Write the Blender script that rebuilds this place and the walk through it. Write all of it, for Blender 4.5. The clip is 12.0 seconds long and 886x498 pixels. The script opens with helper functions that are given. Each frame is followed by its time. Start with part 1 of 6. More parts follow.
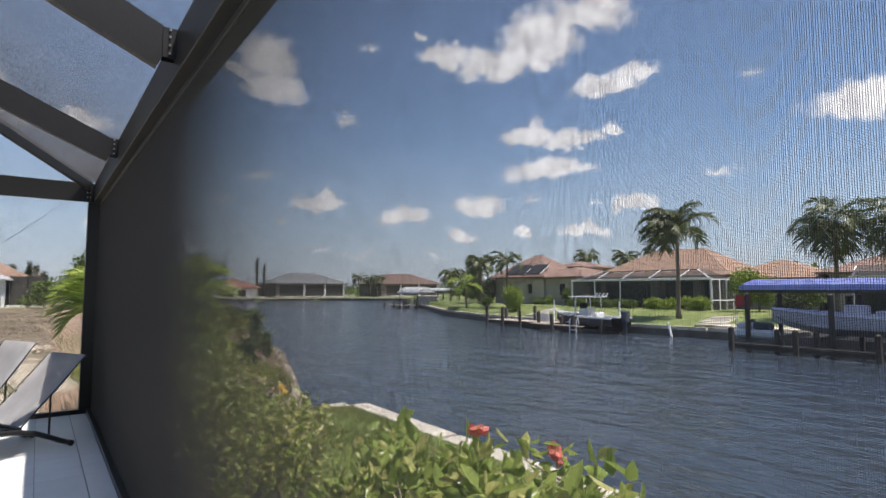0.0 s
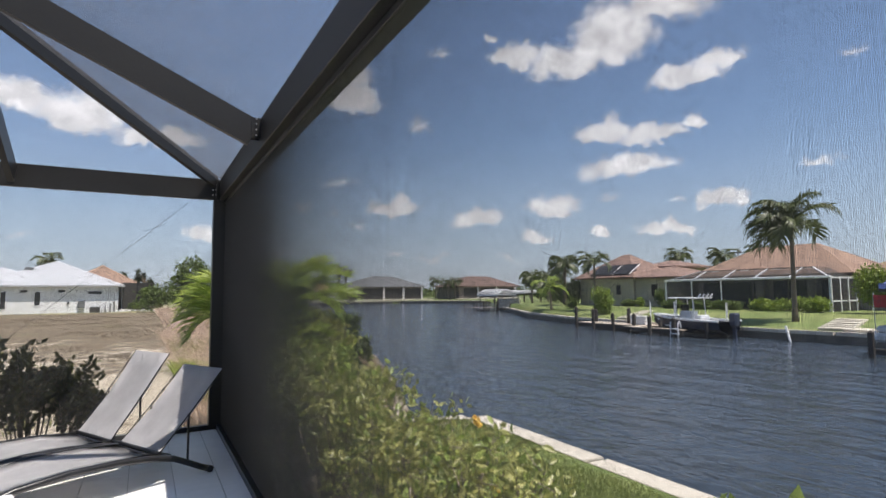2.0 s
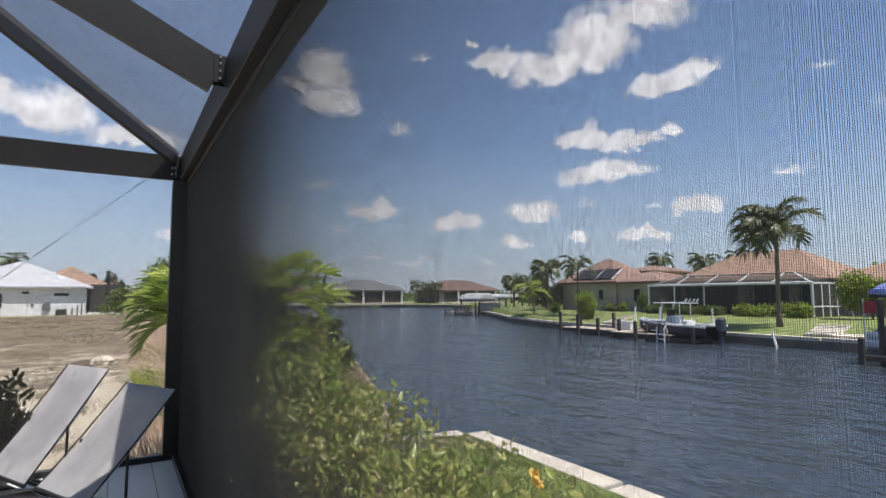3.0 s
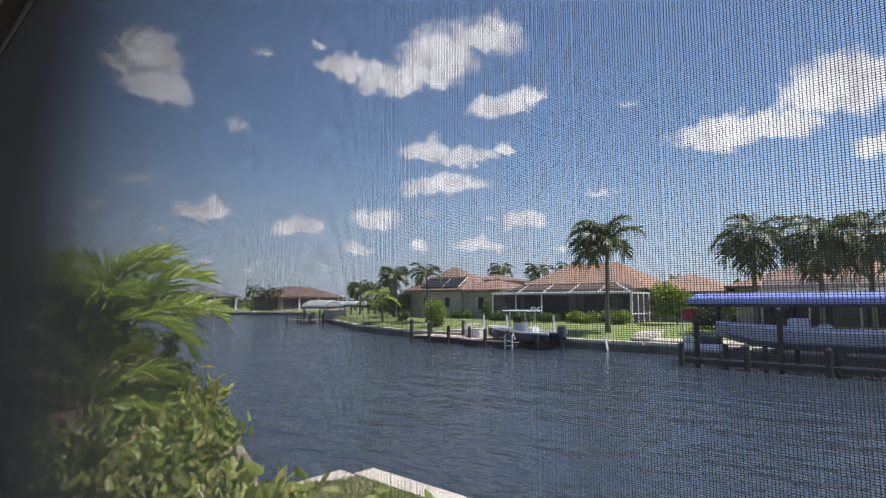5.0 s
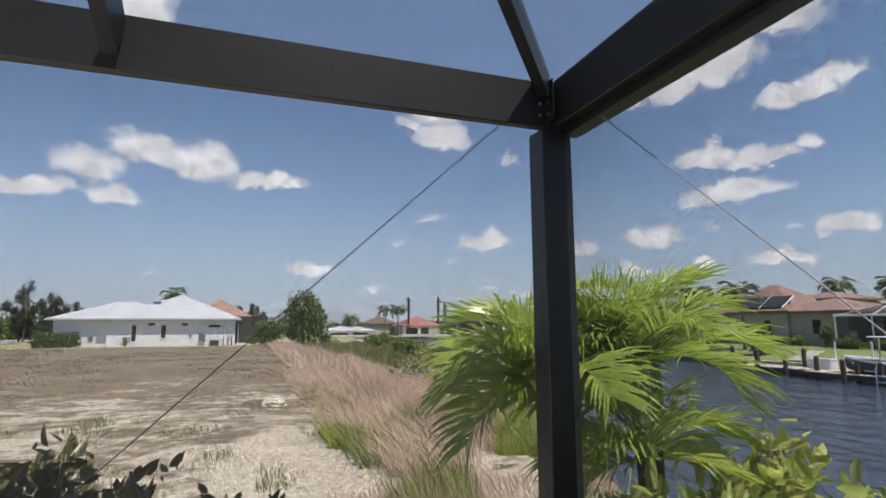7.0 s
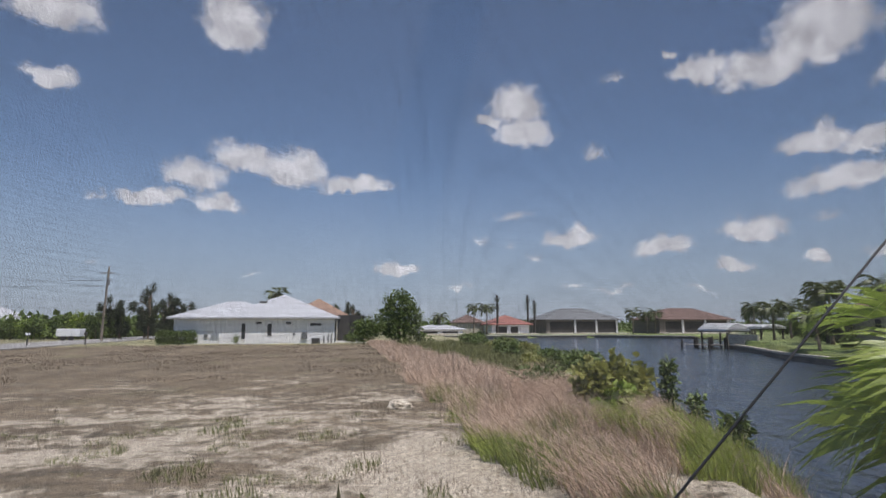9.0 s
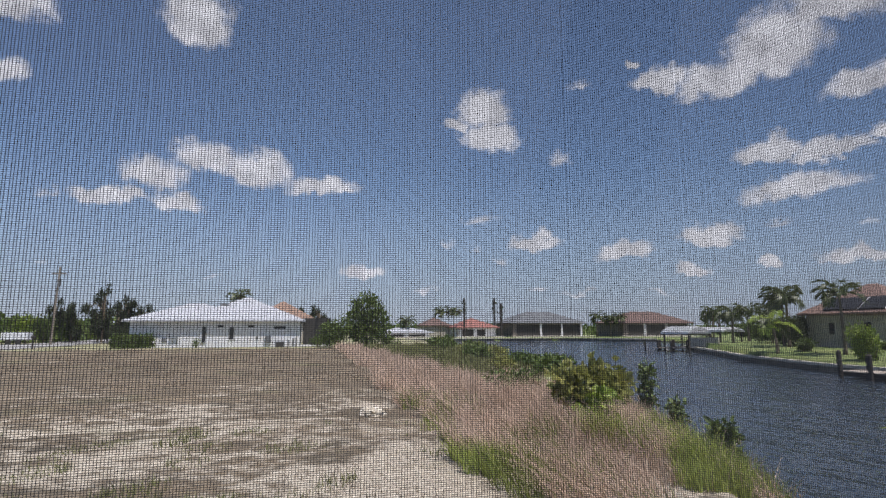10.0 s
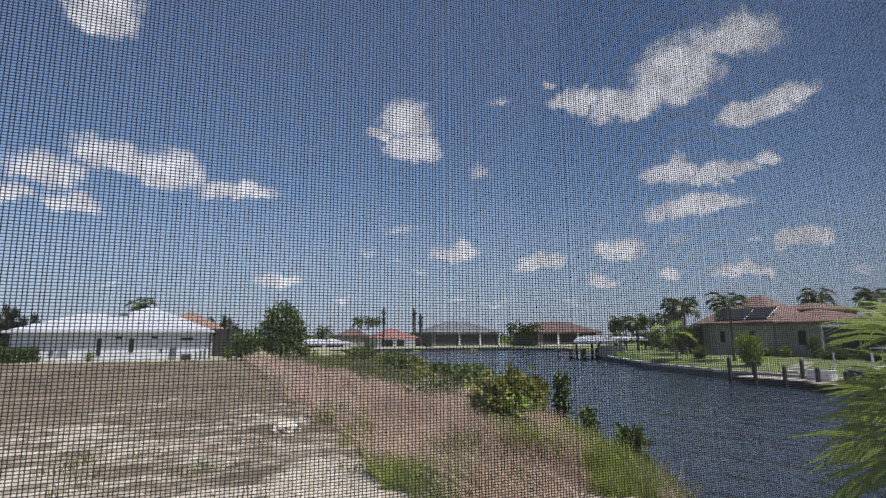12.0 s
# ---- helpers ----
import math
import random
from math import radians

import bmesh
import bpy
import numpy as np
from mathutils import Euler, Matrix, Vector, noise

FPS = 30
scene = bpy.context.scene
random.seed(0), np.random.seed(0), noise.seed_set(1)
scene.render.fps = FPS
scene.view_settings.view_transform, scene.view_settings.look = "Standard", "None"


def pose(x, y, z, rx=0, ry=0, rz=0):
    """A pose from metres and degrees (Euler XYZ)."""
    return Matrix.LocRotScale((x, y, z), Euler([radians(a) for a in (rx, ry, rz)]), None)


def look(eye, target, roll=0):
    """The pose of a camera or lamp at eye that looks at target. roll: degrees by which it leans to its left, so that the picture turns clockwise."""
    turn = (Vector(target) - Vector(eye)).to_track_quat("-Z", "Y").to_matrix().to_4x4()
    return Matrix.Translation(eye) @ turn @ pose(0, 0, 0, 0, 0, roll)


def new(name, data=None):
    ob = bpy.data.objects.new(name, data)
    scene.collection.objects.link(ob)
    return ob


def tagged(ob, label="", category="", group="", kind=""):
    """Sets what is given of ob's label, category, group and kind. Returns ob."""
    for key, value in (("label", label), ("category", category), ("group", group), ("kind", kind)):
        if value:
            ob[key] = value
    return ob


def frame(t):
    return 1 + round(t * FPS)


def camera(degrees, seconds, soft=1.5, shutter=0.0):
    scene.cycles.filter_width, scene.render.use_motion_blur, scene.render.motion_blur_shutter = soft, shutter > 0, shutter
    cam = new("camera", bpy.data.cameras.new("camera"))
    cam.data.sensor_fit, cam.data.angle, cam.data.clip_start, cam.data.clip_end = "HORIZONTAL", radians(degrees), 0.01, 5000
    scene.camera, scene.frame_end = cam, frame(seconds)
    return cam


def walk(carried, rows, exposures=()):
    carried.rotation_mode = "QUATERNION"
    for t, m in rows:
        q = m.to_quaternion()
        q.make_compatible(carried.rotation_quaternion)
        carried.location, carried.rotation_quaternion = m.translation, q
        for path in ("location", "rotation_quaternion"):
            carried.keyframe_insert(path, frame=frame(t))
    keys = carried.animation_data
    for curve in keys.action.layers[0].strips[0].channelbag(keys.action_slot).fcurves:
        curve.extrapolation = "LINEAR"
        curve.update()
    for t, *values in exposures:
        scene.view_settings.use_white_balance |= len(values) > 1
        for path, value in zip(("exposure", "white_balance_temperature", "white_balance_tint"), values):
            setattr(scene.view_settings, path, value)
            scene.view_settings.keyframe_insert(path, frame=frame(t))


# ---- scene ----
cam = camera(78.8, 12.0)

PATH = [
    (0, (-0.446, -7.475, 1.415), (0.749, -5.878, 1.563), 0.0),
    (0.5, (-0.64, -7.333, 1.403), (0.468, -5.675, 1.555), -0.3),
    (1, (-0.67, -7.012, 1.389), (0.353, -5.3, 1.539), -0.4),
    (1.5, (-0.677, -6.617, 1.407), (0.296, -4.876, 1.555), -0.2),
    (2, (-0.651, -6.239, 1.419), (0.314, -4.494, 1.577), -0.5),
    (2.5, (-0.486, -5.786, 1.413), (0.49, -4.049, 1.578), -0.3),
    (3, (-0.411, -5.289, 1.397), (0.618, -3.583, 1.569), -0.2),
    (3.5, (-0.264, -4.853, 1.411), (0.885, -3.225, 1.584), -0.3),
    (5.5, (-0.238, -3.274, 1.47), (1.267, -1.971, 1.67), 0.0),
    (6, (-0.563, -2.807, 1.383), (0.838, -1.396, 1.598), 0.0),
    (6.5, (-0.916, -2.438, 1.419), (0.122, -0.747, 1.668), -0.0),
    (7, (-1.24, -2.099, 1.521), (-0.588, -0.229, 1.805), -0.2),
    (7.5, (-1.543, -1.897, 1.491), (-1.138, 0.041, 1.779), -0.2),
    (9.5, (-2.1, -0.5, 1.53), (-1.747, 1.449, 1.809), -0.1),
    (10, (-2.15, -0.3, 1.53), (-1.676, 1.621, 1.821), -0.1),
    (10.5, (-2.17, -0.17, 1.54), (-1.591, 1.718, 1.858), -0.3),
    (11, (-2.15, -0.13, 1.55), (-1.472, 1.725, 1.866), -0.2),
    (11.5, (-2.15, -0.15, 1.55), (-1.418, 1.685, 1.864), -0.3),
    (12, (-2.15, -0.2, 1.55), (-1.399, 1.625, 1.876), -0.4),
]
walk(cam, [(t, look(eye, aim, lean)) for t, eye, aim, lean in PATH], [(0.0, 0.88, 6650, 12), (3.5, 0.85, 6500, 12), (5.5, 0.76, 6350, 13), (7.0, 0.70, 6500, 12), (9.5, 0.35, 6280, 15), (12.0, 0.26, 6150, 14)])


# ---- world, sun ----
SUN_DIR = Vector((0.19, -0.36, 1.0)).normalized()
# azimuth from +y towards +x, elevation, width, height of each cloud, in degrees
CLOUDS = [(36.6, 23.6, 5.5, 2.4), (42.6, 22.6, 9.0, 3.6), (46.9, 24.2, 8.6, 6.0), (51.9, 26.3, 8.0, 4.4), (34.5, 26.2, 1.5, 1.5), (54.2, 19.8, 6.4, 2.6),
          (57.0, 21.0, 4.6, 2.2), (46.2, 15.9, 6.0, 2.6), (50.4, 15.0, 6.6, 2.2), (54.5, 15.9, 2.5, 1.5), (48.1, 12.1, 9.2, 2.8), (32.8, 7.4, 6.2, 2.0),
          (40.4, 8.7, 5.6, 2.6), (23.7, 8.8, 4.9, 2.1), (56.4, 8.5, 4.5, 2.0), (51.9, 5.9, 5.6, 1.1), (45.4, 5.8, 2.0, 1.2), (39.0, 5.2, 3.3, 1.3),
          (78.1, 15.4, 12.6, 3.4), (84.9, 17.6, 9.5, 5.6), (88.0, 12.8, 3.6, 2.2)]
CLOUDS += [(-15.3, 14.0, 5.6, 3.8), (-10.6, 16.2, 6.6, 3.6), (-5.8, 15.6, 7.0, 4.2), (-18.6, 11.7, 6.4, 1.7), (-13.2, 11.8, 5.0, 1.8), (0.4, 14.4, 8.6, 2.0),
           (18.7, 22.3, 6.4, 4.4), (18.9, 19.6, 6.2, 3.4), (15.4, 21.0, 3.0, 1.6), (-12.2, 28.2, 6.6, 5.8), (-27.8, 26.1, 8.0, 3.8), (5.6, 5.9, 4.0, 1.7), (-27.7, 20.9, 4.2, 2.2)]
# thin ones, through which the blue shows
WISPS = [(26.3, 17.1, 3.2, 1.9), (18.0, 11.7, 4.4, 1.3), (17.0, 8.6, 2.1, 1.1), (20.0, 6.6, 3.0, 1.1), (46.1, 9.5, 2.4, 0.9), (52.4, 8.5, 1.7, 1.0), (23.6, 4.0, 3.2, 0.9),
         (67.2, 19.4, 2.6, 1.1), (64.7, 11.2, 4.0, 0.9), (14.3, 8.8, 1.9, 1.4), (-23.0, 11.7, 2.3, 1.1), (-23.0, 5.8, 1.4, 0.8), (-9.1, 5.0, 1.3, 0.8), (28.0, 3.4, 4.6, 0.9),
         (36.0, 3.2, 4.0, 0.8), (29.0, 24.0, 2.2, 1.2), (60.5, 5.2, 3.0, 0.9), (12.0, 4.0, 3.4, 0.8)]


def build_sky():
    w = bpy.data.worlds.new("sky")
    scene.world = w
    w.use_nodes = True
    nt = w.node_tree
    N, L = nt.nodes, nt.links
    bg = N["Background"]
    sky = N.new("ShaderNodeTexSky")
    sky.sky_type, sky.sun_disc = "NISHITA", False
    sky.sun_elevation = math.asin(SUN_DIR.z)
    sky.sun_rotation = math.atan2(SUN_DIR.x, SUN_DIR.y)
    sky.air_density, sky.dust_density, sky.ozone_density = 1.0, 0.3, 3.2
    tc = N.new("ShaderNodeTexCoord")

    def noise_tex(scale, detail, rough=0.5):
        n = N.new("ShaderNodeTexNoise")
        n.inputs["Scale"].default_value, n.inputs["Detail"].default_value, n.inputs["Roughness"].default_value = scale, detail, rough
        L.new(tc.outputs["Generated"], n.inputs["Vector"])
        return n

    def vmath(op, a, b):
        n = N.new("ShaderNodeVectorMath")
        n.operation = op
        for k, v in ((0, a), (1, b)):
            if isinstance(v, tuple):
                n.inputs[k].default_value = v
            else:
                L.new(v, n.inputs[k])
        return n.outputs[0]

    def fmath(op, a, b, c=None):
        n = N.new("ShaderNodeMath")
        n.operation = op
        for k, v in ((0, a), (1, b), (2, c)):
            if v is None:
                continue
            if isinstance(v, (int, float)):
                n.inputs[k].default_value = v
            else:
                L.new(v, n.inputs[k])
        return n.outputs[0]

    n0 = noise_tex(9, 2, 0.5)
    n1 = noise_tex(22, 5, 0.62)
    off = vmath("MULTIPLY", vmath("SUBTRACT", n1.outputs["Color"], (0.5, 0.5, 0.5)), (0.062, 0.062, 0.062))
    off0 = vmath("MULTIPLY", vmath("SUBTRACT", n0.outputs["Color"], (0.5, 0.5, 0.5)), (0.05, 0.05, 0.03))
    d = vmath("ADD", vmath("ADD", tc.outputs["Generated"], off), off0)
    top = None
    for az, el, wd, ht, thick in [(*c, 1.0) for c in CLOUDS] + [(*c, 0.42) for c in WISPS]:
        a, e = radians(az), radians(el + 0.02 * ht)
        c = (math.sin(a) * math.cos(e), math.cos(a) * math.cos(e), math.sin(e))
        m = N.new("ShaderNodeMapping")
        m.vector_type = "TEXTURE"
        m.inputs["Location"].default_value = c
        m.inputs["Rotation"].default_value = (0, -e, math.pi / 2 - a)
        m.inputs["Scale"].default_value = (0.6, radians(wd) * 0.62, radians(ht) * 0.72)
        L.new(d, m.inputs["Vector"])
        g = N.new("ShaderNodeTexGradient")
        g.gradient_type = "SPHERICAL"
        # flat below, domed above
        xyz, flat = N.new("ShaderNodeSeparateXYZ"), N.new("ShaderNodeCombineXYZ")
        L.new(m.outputs[0], xyz.inputs[0])
        L.new(xyz.outputs["X"], flat.inputs["X"])
        L.new(xyz.outputs["Y"], flat.inputs["Y"])
        L.new(fmath("MAXIMUM", xyz.outputs["Z"], fmath("MULTIPLY", xyz.outputs["Z"], -1.7)), flat.inputs["Z"])
        L.new(flat.outputs[0], g.inputs[0])
        body = g.outputs["Fac"] if thick == 1.0 else fmath("MULTIPLY", g.outputs["Fac"], thick)
        top = body if top is None else fmath("MAXIMUM", top, body)
    fine = noise_tex(60, 6, 0.6)
    dens = fmath("ADD", top, fmath("MULTIPLY", fmath("SUBTRACT", fine.outputs["Fac"], 0.5), 0.55))
    ramp = N.new("ShaderNodeMapRange")
    ramp.interpolation_type = "SMOOTHSTEP"
    ramp.inputs["From Min"].default_value, ramp.inputs["From Max"].default_value = 0.05, 0.54
    L.new(fmath("MULTIPLY", dens, fmath("GREATER_THAN", top, 0.001)), ramp.inputs["Value"])
    shade = noise_tex(26, 3)
    tone = N.new("ShaderNodeMapRange")
    tone.inputs["From Min"].default_value, tone.inputs["From Max"].default_value = 0.35, 0.62
    tone.inputs["To Min"].default_value, tone.inputs["To Max"].default_value = 5.7, 8.6
    L.new(shade.outputs["Fac"], tone.inputs["Value"])
    white = N.new("ShaderNodeCombineColor")
    L.new(tone.outputs[0], white.inputs[0])
    L.new(tone.outputs[0], white.inputs[1])
    L.new(fmath("MULTIPLY", tone.outputs[0], 1.02), white.inputs[2])
    mix = N.new("ShaderNodeMix")
    mix.data_type = "RGBA"
    L.new(fmath("MULTIPLY", ramp.outputs[0], 0.90), mix.inputs["Factor"])
    # pale haze low over the horizon
    sep = N.new("ShaderNodeSeparateXYZ")
    L.new(tc.outputs["Generated"], sep.inputs[0])
    low = N.new("ShaderNodeMapRange")
    low.interpolation_type = "SMOOTHSTEP"
    for k, v in zip(("From Min", "From Max", "To Min", "To Max"), (0.0, 0.30, 0.80, 0.07)):
        low.inputs[k].default_value = v
    L.new(sep.outputs["Z"], low.inputs["Value"])
    haze = N.new("ShaderNodeMix")
    haze.data_type = "RGBA"
    haze.inputs["B"].default_value = (3.3, 3.95, 5.0, 1)
    L.new(low.outputs[0], haze.inputs["Factor"])
    L.new(sky.outputs[0], haze.inputs["A"])
    L.new(haze.outputs["Result"], mix.inputs["A"])
    L.new(white.outputs[0], mix.inputs["B"])
    L.new(mix.outputs["Result"], bg.inputs["Color"])
    bg.inputs["Strength"].default_value = 0.100


build_sky()
sun = new("sun", bpy.data.lights.new("sun", "SUN"))
sun.data.energy, sun.data.angle, sun.data.color = 5.0, radians(0.53), (1.0, 0.955, 0.89)
sun.matrix_world = look(SUN_DIR * 60, (0, 0, 0))


# ---- materials ----
def surface(name, c1, c2=None, scale=6.0, rough=0.6, bump=0.0, bump_scale=None, metal=0.0, fine=0.25, stretch=(1, 1, 1), tint=0.0, spec=0.5,
            lo=0.35, hi=0.65, trans=0.0):
    """Two colours mixed by a coarse noise, grained by a fine one."""
    m = bpy.data.materials.new(name)
    m.use_nodes = True
    N, L = m.node_tree.nodes, m.node_tree.links
    p = N["Principled BSDF"]
    p.inputs["Roughness"].default_value, p.inputs["Metallic"].default_value = rough, metal
    p.inputs["Specular IOR Level"].default_value = spec
    geo = N.new("ShaderNodeNewGeometry")
    mp = N.new("ShaderNodeMapping")
    mp.inputs["Scale"].default_value = stretch
    L.new(geo.outputs["Position"], mp.inputs["Vector"])

    def tex(s, detail=4):
        n = N.new("ShaderNodeTexNoise")
        n.inputs["Scale"].default_value, n.inputs["Detail"].default_value = s, detail
        L.new(mp.outputs[0], n.inputs["Vector"])
        return n.outputs["Fac"]

    c2 = c2 or tuple(v * 0.75 for v in c1)
    rng = N.new("ShaderNodeMapRange")
    rng.inputs["From Min"].default_value, rng.inputs["From Max"].default_value = lo, hi
    L.new(tex(scale), rng.inputs["Value"])
    mix = N.new("ShaderNodeMix")
    mix.data_type = "RGBA"
    mix.inputs["A"].default_value, mix.inputs["B"].default_value = (*c1, 1), (*c2, 1)
    L.new(rng.outputs[0], mix.inputs["Factor"])
    grain = N.new("ShaderNodeMapRange")
    grain.inputs["To Min"].default_value, grain.inputs["To Max"].default_value = 1 - fine, 1 + fine
    L.new(tex(scale * 9, 6), grain.inputs["Value"])
    val = grain.outputs[0]
    if tint:
        info = N.new("ShaderNodeObjectInfo")
        r2 = N.new("ShaderNodeMapRange")
        r2.inputs["To Min"].default_value, r2.inputs["To Max"].default_value = 1 - tint, 1 + tint
        L.new(info.outputs["Random"], r2.inputs["Value"])
        mul = N.new("ShaderNodeMath")
        mul.operation = "MULTIPLY"
        L.new(val, mul.inputs[0])
        L.new(r2.outputs[0], mul.inputs[1])
        val = mul.outputs[0]
    vm = N.new("ShaderNodeVectorMath")
    vm.operation = "SCALE"
    L.new(mix.outputs["Result"], vm.inputs[0])
    L.new(val, vm.inputs["Scale"])
    L.new(vm.outputs[0], p.inputs["Base Color"])
    if bump:
        b = N.new("ShaderNodeBump")
        b.inputs["Strength"].default_value, b.inputs["Distance"].default_value = 1.0, bump
        L.new(tex(bump_scale or scale * 9, 6), b.inputs["Height"])
        L.new(b.outputs[0], p.inputs["Normal"])
    return m


def leafy(name, c1, c2, rough=0.4, trans=0.35, coarse=3.0):
    """Leaves: two greens by island and by place, letting some light through."""
    m = bpy.data.materials.new(name)
    m.use_nodes = True
    N, L = m.node_tree.nodes, m.node_tree.links
    p = N["Principled BSDF"]
    p.inputs["Roughness"].default_value = rough
    geo = N.new("ShaderNodeNewGeometry")
    n = N.new("ShaderNodeTexNoise")
    n.inputs["Scale"].default_value = coarse
    L.new(geo.outputs["Position"], n.inputs["Vector"])
    add = N.new("ShaderNodeMath")
    add.operation = "MULTIPLY_ADD"
    add.inputs[1].default_value = 0.55
    L.new(geo.outputs["Random Per Island"], add.inputs[0])
    half = N.new("ShaderNodeMath")
    half.operation = "MULTIPLY"
    half.inputs[1].default_value = 0.5
    L.new(n.outputs["Fac"], half.inputs[0])
    L.new(half.outputs[0], add.inputs[2])
    mix = N.new("ShaderNodeMix")
    mix.data_type = "RGBA"
    mix.inputs["A"].default_value, mix.inputs["B"].default_value = (*c1, 1), (*c2, 1)
    L.new(add.outputs[0], mix.inputs["Factor"])
    L.new(mix.outputs["Result"], p.inputs["Base Color"])
    t = N.new("ShaderNodeBsdfTranslucent")
    L.new(mix.outputs["Result"], t.inputs["Color"])
    ms = N.new("ShaderNodeMixShader")
    ms.inputs[0].default_value = trans
    L.new(p.outputs[0], ms.inputs[1])
    L.new(t.outputs[0], ms.inputs[2])
    L.new(ms.outputs[0], N["Material Output"].inputs[0])
    return m


def field_material():
    """Graded soil: brown, streaked along the tractor's passes, with white shell sand where it lies bare."""
    m = bpy.data.materials.new("graded_soil")
    m.use_nodes = True
    N, L = m.node_tree.nodes, m.node_tree.links
    p = N["Principled BSDF"]
    p.inputs["Roughness"].default_value = 0.95
    geo = N.new("ShaderNodeNewGeometry")
    mp = N.new("ShaderNodeMapping")
    mp.inputs["Scale"].default_value = (0.42, 1, 1)
    mp.inputs["Rotation"].default_value = (0, 0, radians(-14))
    L.new(geo.outputs["Position"], mp.inputs["Vector"])

    def tex(s, detail, src):
        n = N.new("ShaderNodeTexNoise")
        n.inputs["Scale"].default_value, n.inputs["Detail"].default_value, n.inputs["Roughness"].default_value = s, detail, 0.62
        L.new(src, n.inputs["Vector"])
        return n.outputs["Fac"]

    def rng(v, a, b, c=0.0, d=1.0):
        n = N.new("ShaderNodeMapRange")
        for k, x in zip(("From Min", "From Max", "To Min", "To Max"), (a, b, c, d)):
            n.inputs[k].default_value = x
        L.new(v, n.inputs["Value"])
        return n.outputs[0]

    def mixc(f, a, b):
        n = N.new("ShaderNodeMix")
        n.data_type = "RGBA"
        for k, v in (("A", a), ("B", b)):
            if isinstance(v, tuple):
                n.inputs[k].default_value = (*v, 1)
            else:
                L.new(v, n.inputs[k])
        L.new(f, n.inputs["Factor"])
        return n.outputs["Result"]

    def math_(op, a, b):
        n = N.new("ShaderNodeMath")
        n.operation = op
        for k, v in ((0, a), (1, b)):
            if isinstance(v, float):
                n.inputs[k].default_value = v
            else:
                L.new(v, n.inputs[k])
        return n.outputs[0]

    soil = mixc(rng(tex(0.5, 6, mp.outputs[0]), 0.35, 0.65), (0.150, 0.113, 0.070), (0.235, 0.180, 0.115))
    soil = mixc(rng(tex(5.0, 5, geo.outputs["Position"]), 0.45, 0.7), soil, (0.10, 0.078, 0.05))
    soil = mixc(rng(tex(1.7, 6, mp.outputs[0]), 0.50, 0.66, 0.0, 0.75), soil, (0.085, 0.07, 0.045))
    sep = N.new("ShaderNodeSeparateXYZ")
    L.new(geo.outputs["Position"], sep.inputs[0])
    near = rng(sep.outputs["Y"], 3.0, 28.0, 0.125, -0.05)
    spot = N.new("ShaderNodeMapping")
    spot.vector_type = "TEXTURE"
    spot.inputs["Location"].default_value, spot.inputs["Scale"].default_value = (-0.45, 6.4, -0.45), (1.5, 3.2, 4)
    L.new(geo.outputs["Position"], spot.inputs["Vector"])
    round_ = N.new("ShaderNodeTexGradient")
    round_.gradient_type = "SPHERICAL"
    L.new(spot.outputs[0], round_.inputs[0])
    near = math_("ADD", near, math_("MULTIPLY", round_.outputs["Fac"], 0.40))
    sandy = math_("ADD", math_("MULTIPLY", tex(0.75, 7, mp.outputs[0]), 0.55), math_("MULTIPLY", tex(2.6, 8, geo.outputs["Position"]), 0.45))
    sandy = math_("ADD", sandy, near)
    sand = rng(sandy, 0.545, 0.625)
    sandc = mixc(rng(tex(14.0, 5, geo.outputs["Position"]), 0.35, 0.7), (0.60, 0.535, 0.42), (0.25, 0.195, 0.135))
    green = rng(tex(0.22, 5, geo.outputs["Position"]), 0.57, 0.7, 0.0, 0.45)
    col = mixc(green, mixc(sand, soil, sandc), (0.15, 0.155, 0.06))
    L.new(col, p.inputs["Base Color"])
    b = N.new("ShaderNodeBump")
    b.inputs["Strength"].default_value, b.inputs["Distance"].default_value = 1.0, 0.12
    L.new(tex(5.0, 9, geo.outputs["Position"]), b.inputs["Height"])
    L.new(b.outputs[0], p.inputs["Normal"])
    return m


def water_material():
    m = bpy.data.materials.new("canal_water")
    m.use_nodes = True
    N, L = m.node_tree.nodes, m.node_tree.links
    p = N["Principled BSDF"]
    p.inputs["Base Color"].default_value = (0.036, 0.050, 0.068, 1)
    p.inputs["Roughness"].default_value = 0.12
    p.inputs["IOR"].default_value = 1.33
    geo = N.new("ShaderNodeNewGeometry")
    prev = None
    for scale, dist, st in ((0.55, 0.30, (1, 0.45, 1)), (1.9, 0.16, (1, 0.5, 1)), (6.5, 0.03, (1, 0.7, 1))):
        mp = N.new("ShaderNodeMapping")
        mp.inputs["Rotation"].default_value = (0, 0, radians(28))
        mp.inputs["Scale"].default_value = st
        L.new(geo.outputs["Position"], mp.inputs["Vector"])
        n = N.new("ShaderNodeTexNoise")
        n.inputs["Scale"].default_value, n.inputs["Detail"].default_value = scale, 3
        L.new(mp.outputs[0], n.inputs["Vector"])
        b = N.new("ShaderNodeBump")
        b.inputs["Strength"].default_value, b.inputs["Distance"].default_value = 1.0, dist
        L.new(n.outputs["Fac"], b.inputs["Height"])
        if prev:
            L.new(prev.outputs[0], b.inputs["Normal"])
        prev = b
    L.new(prev.outputs[0], p.inputs["Normal"])
    return m


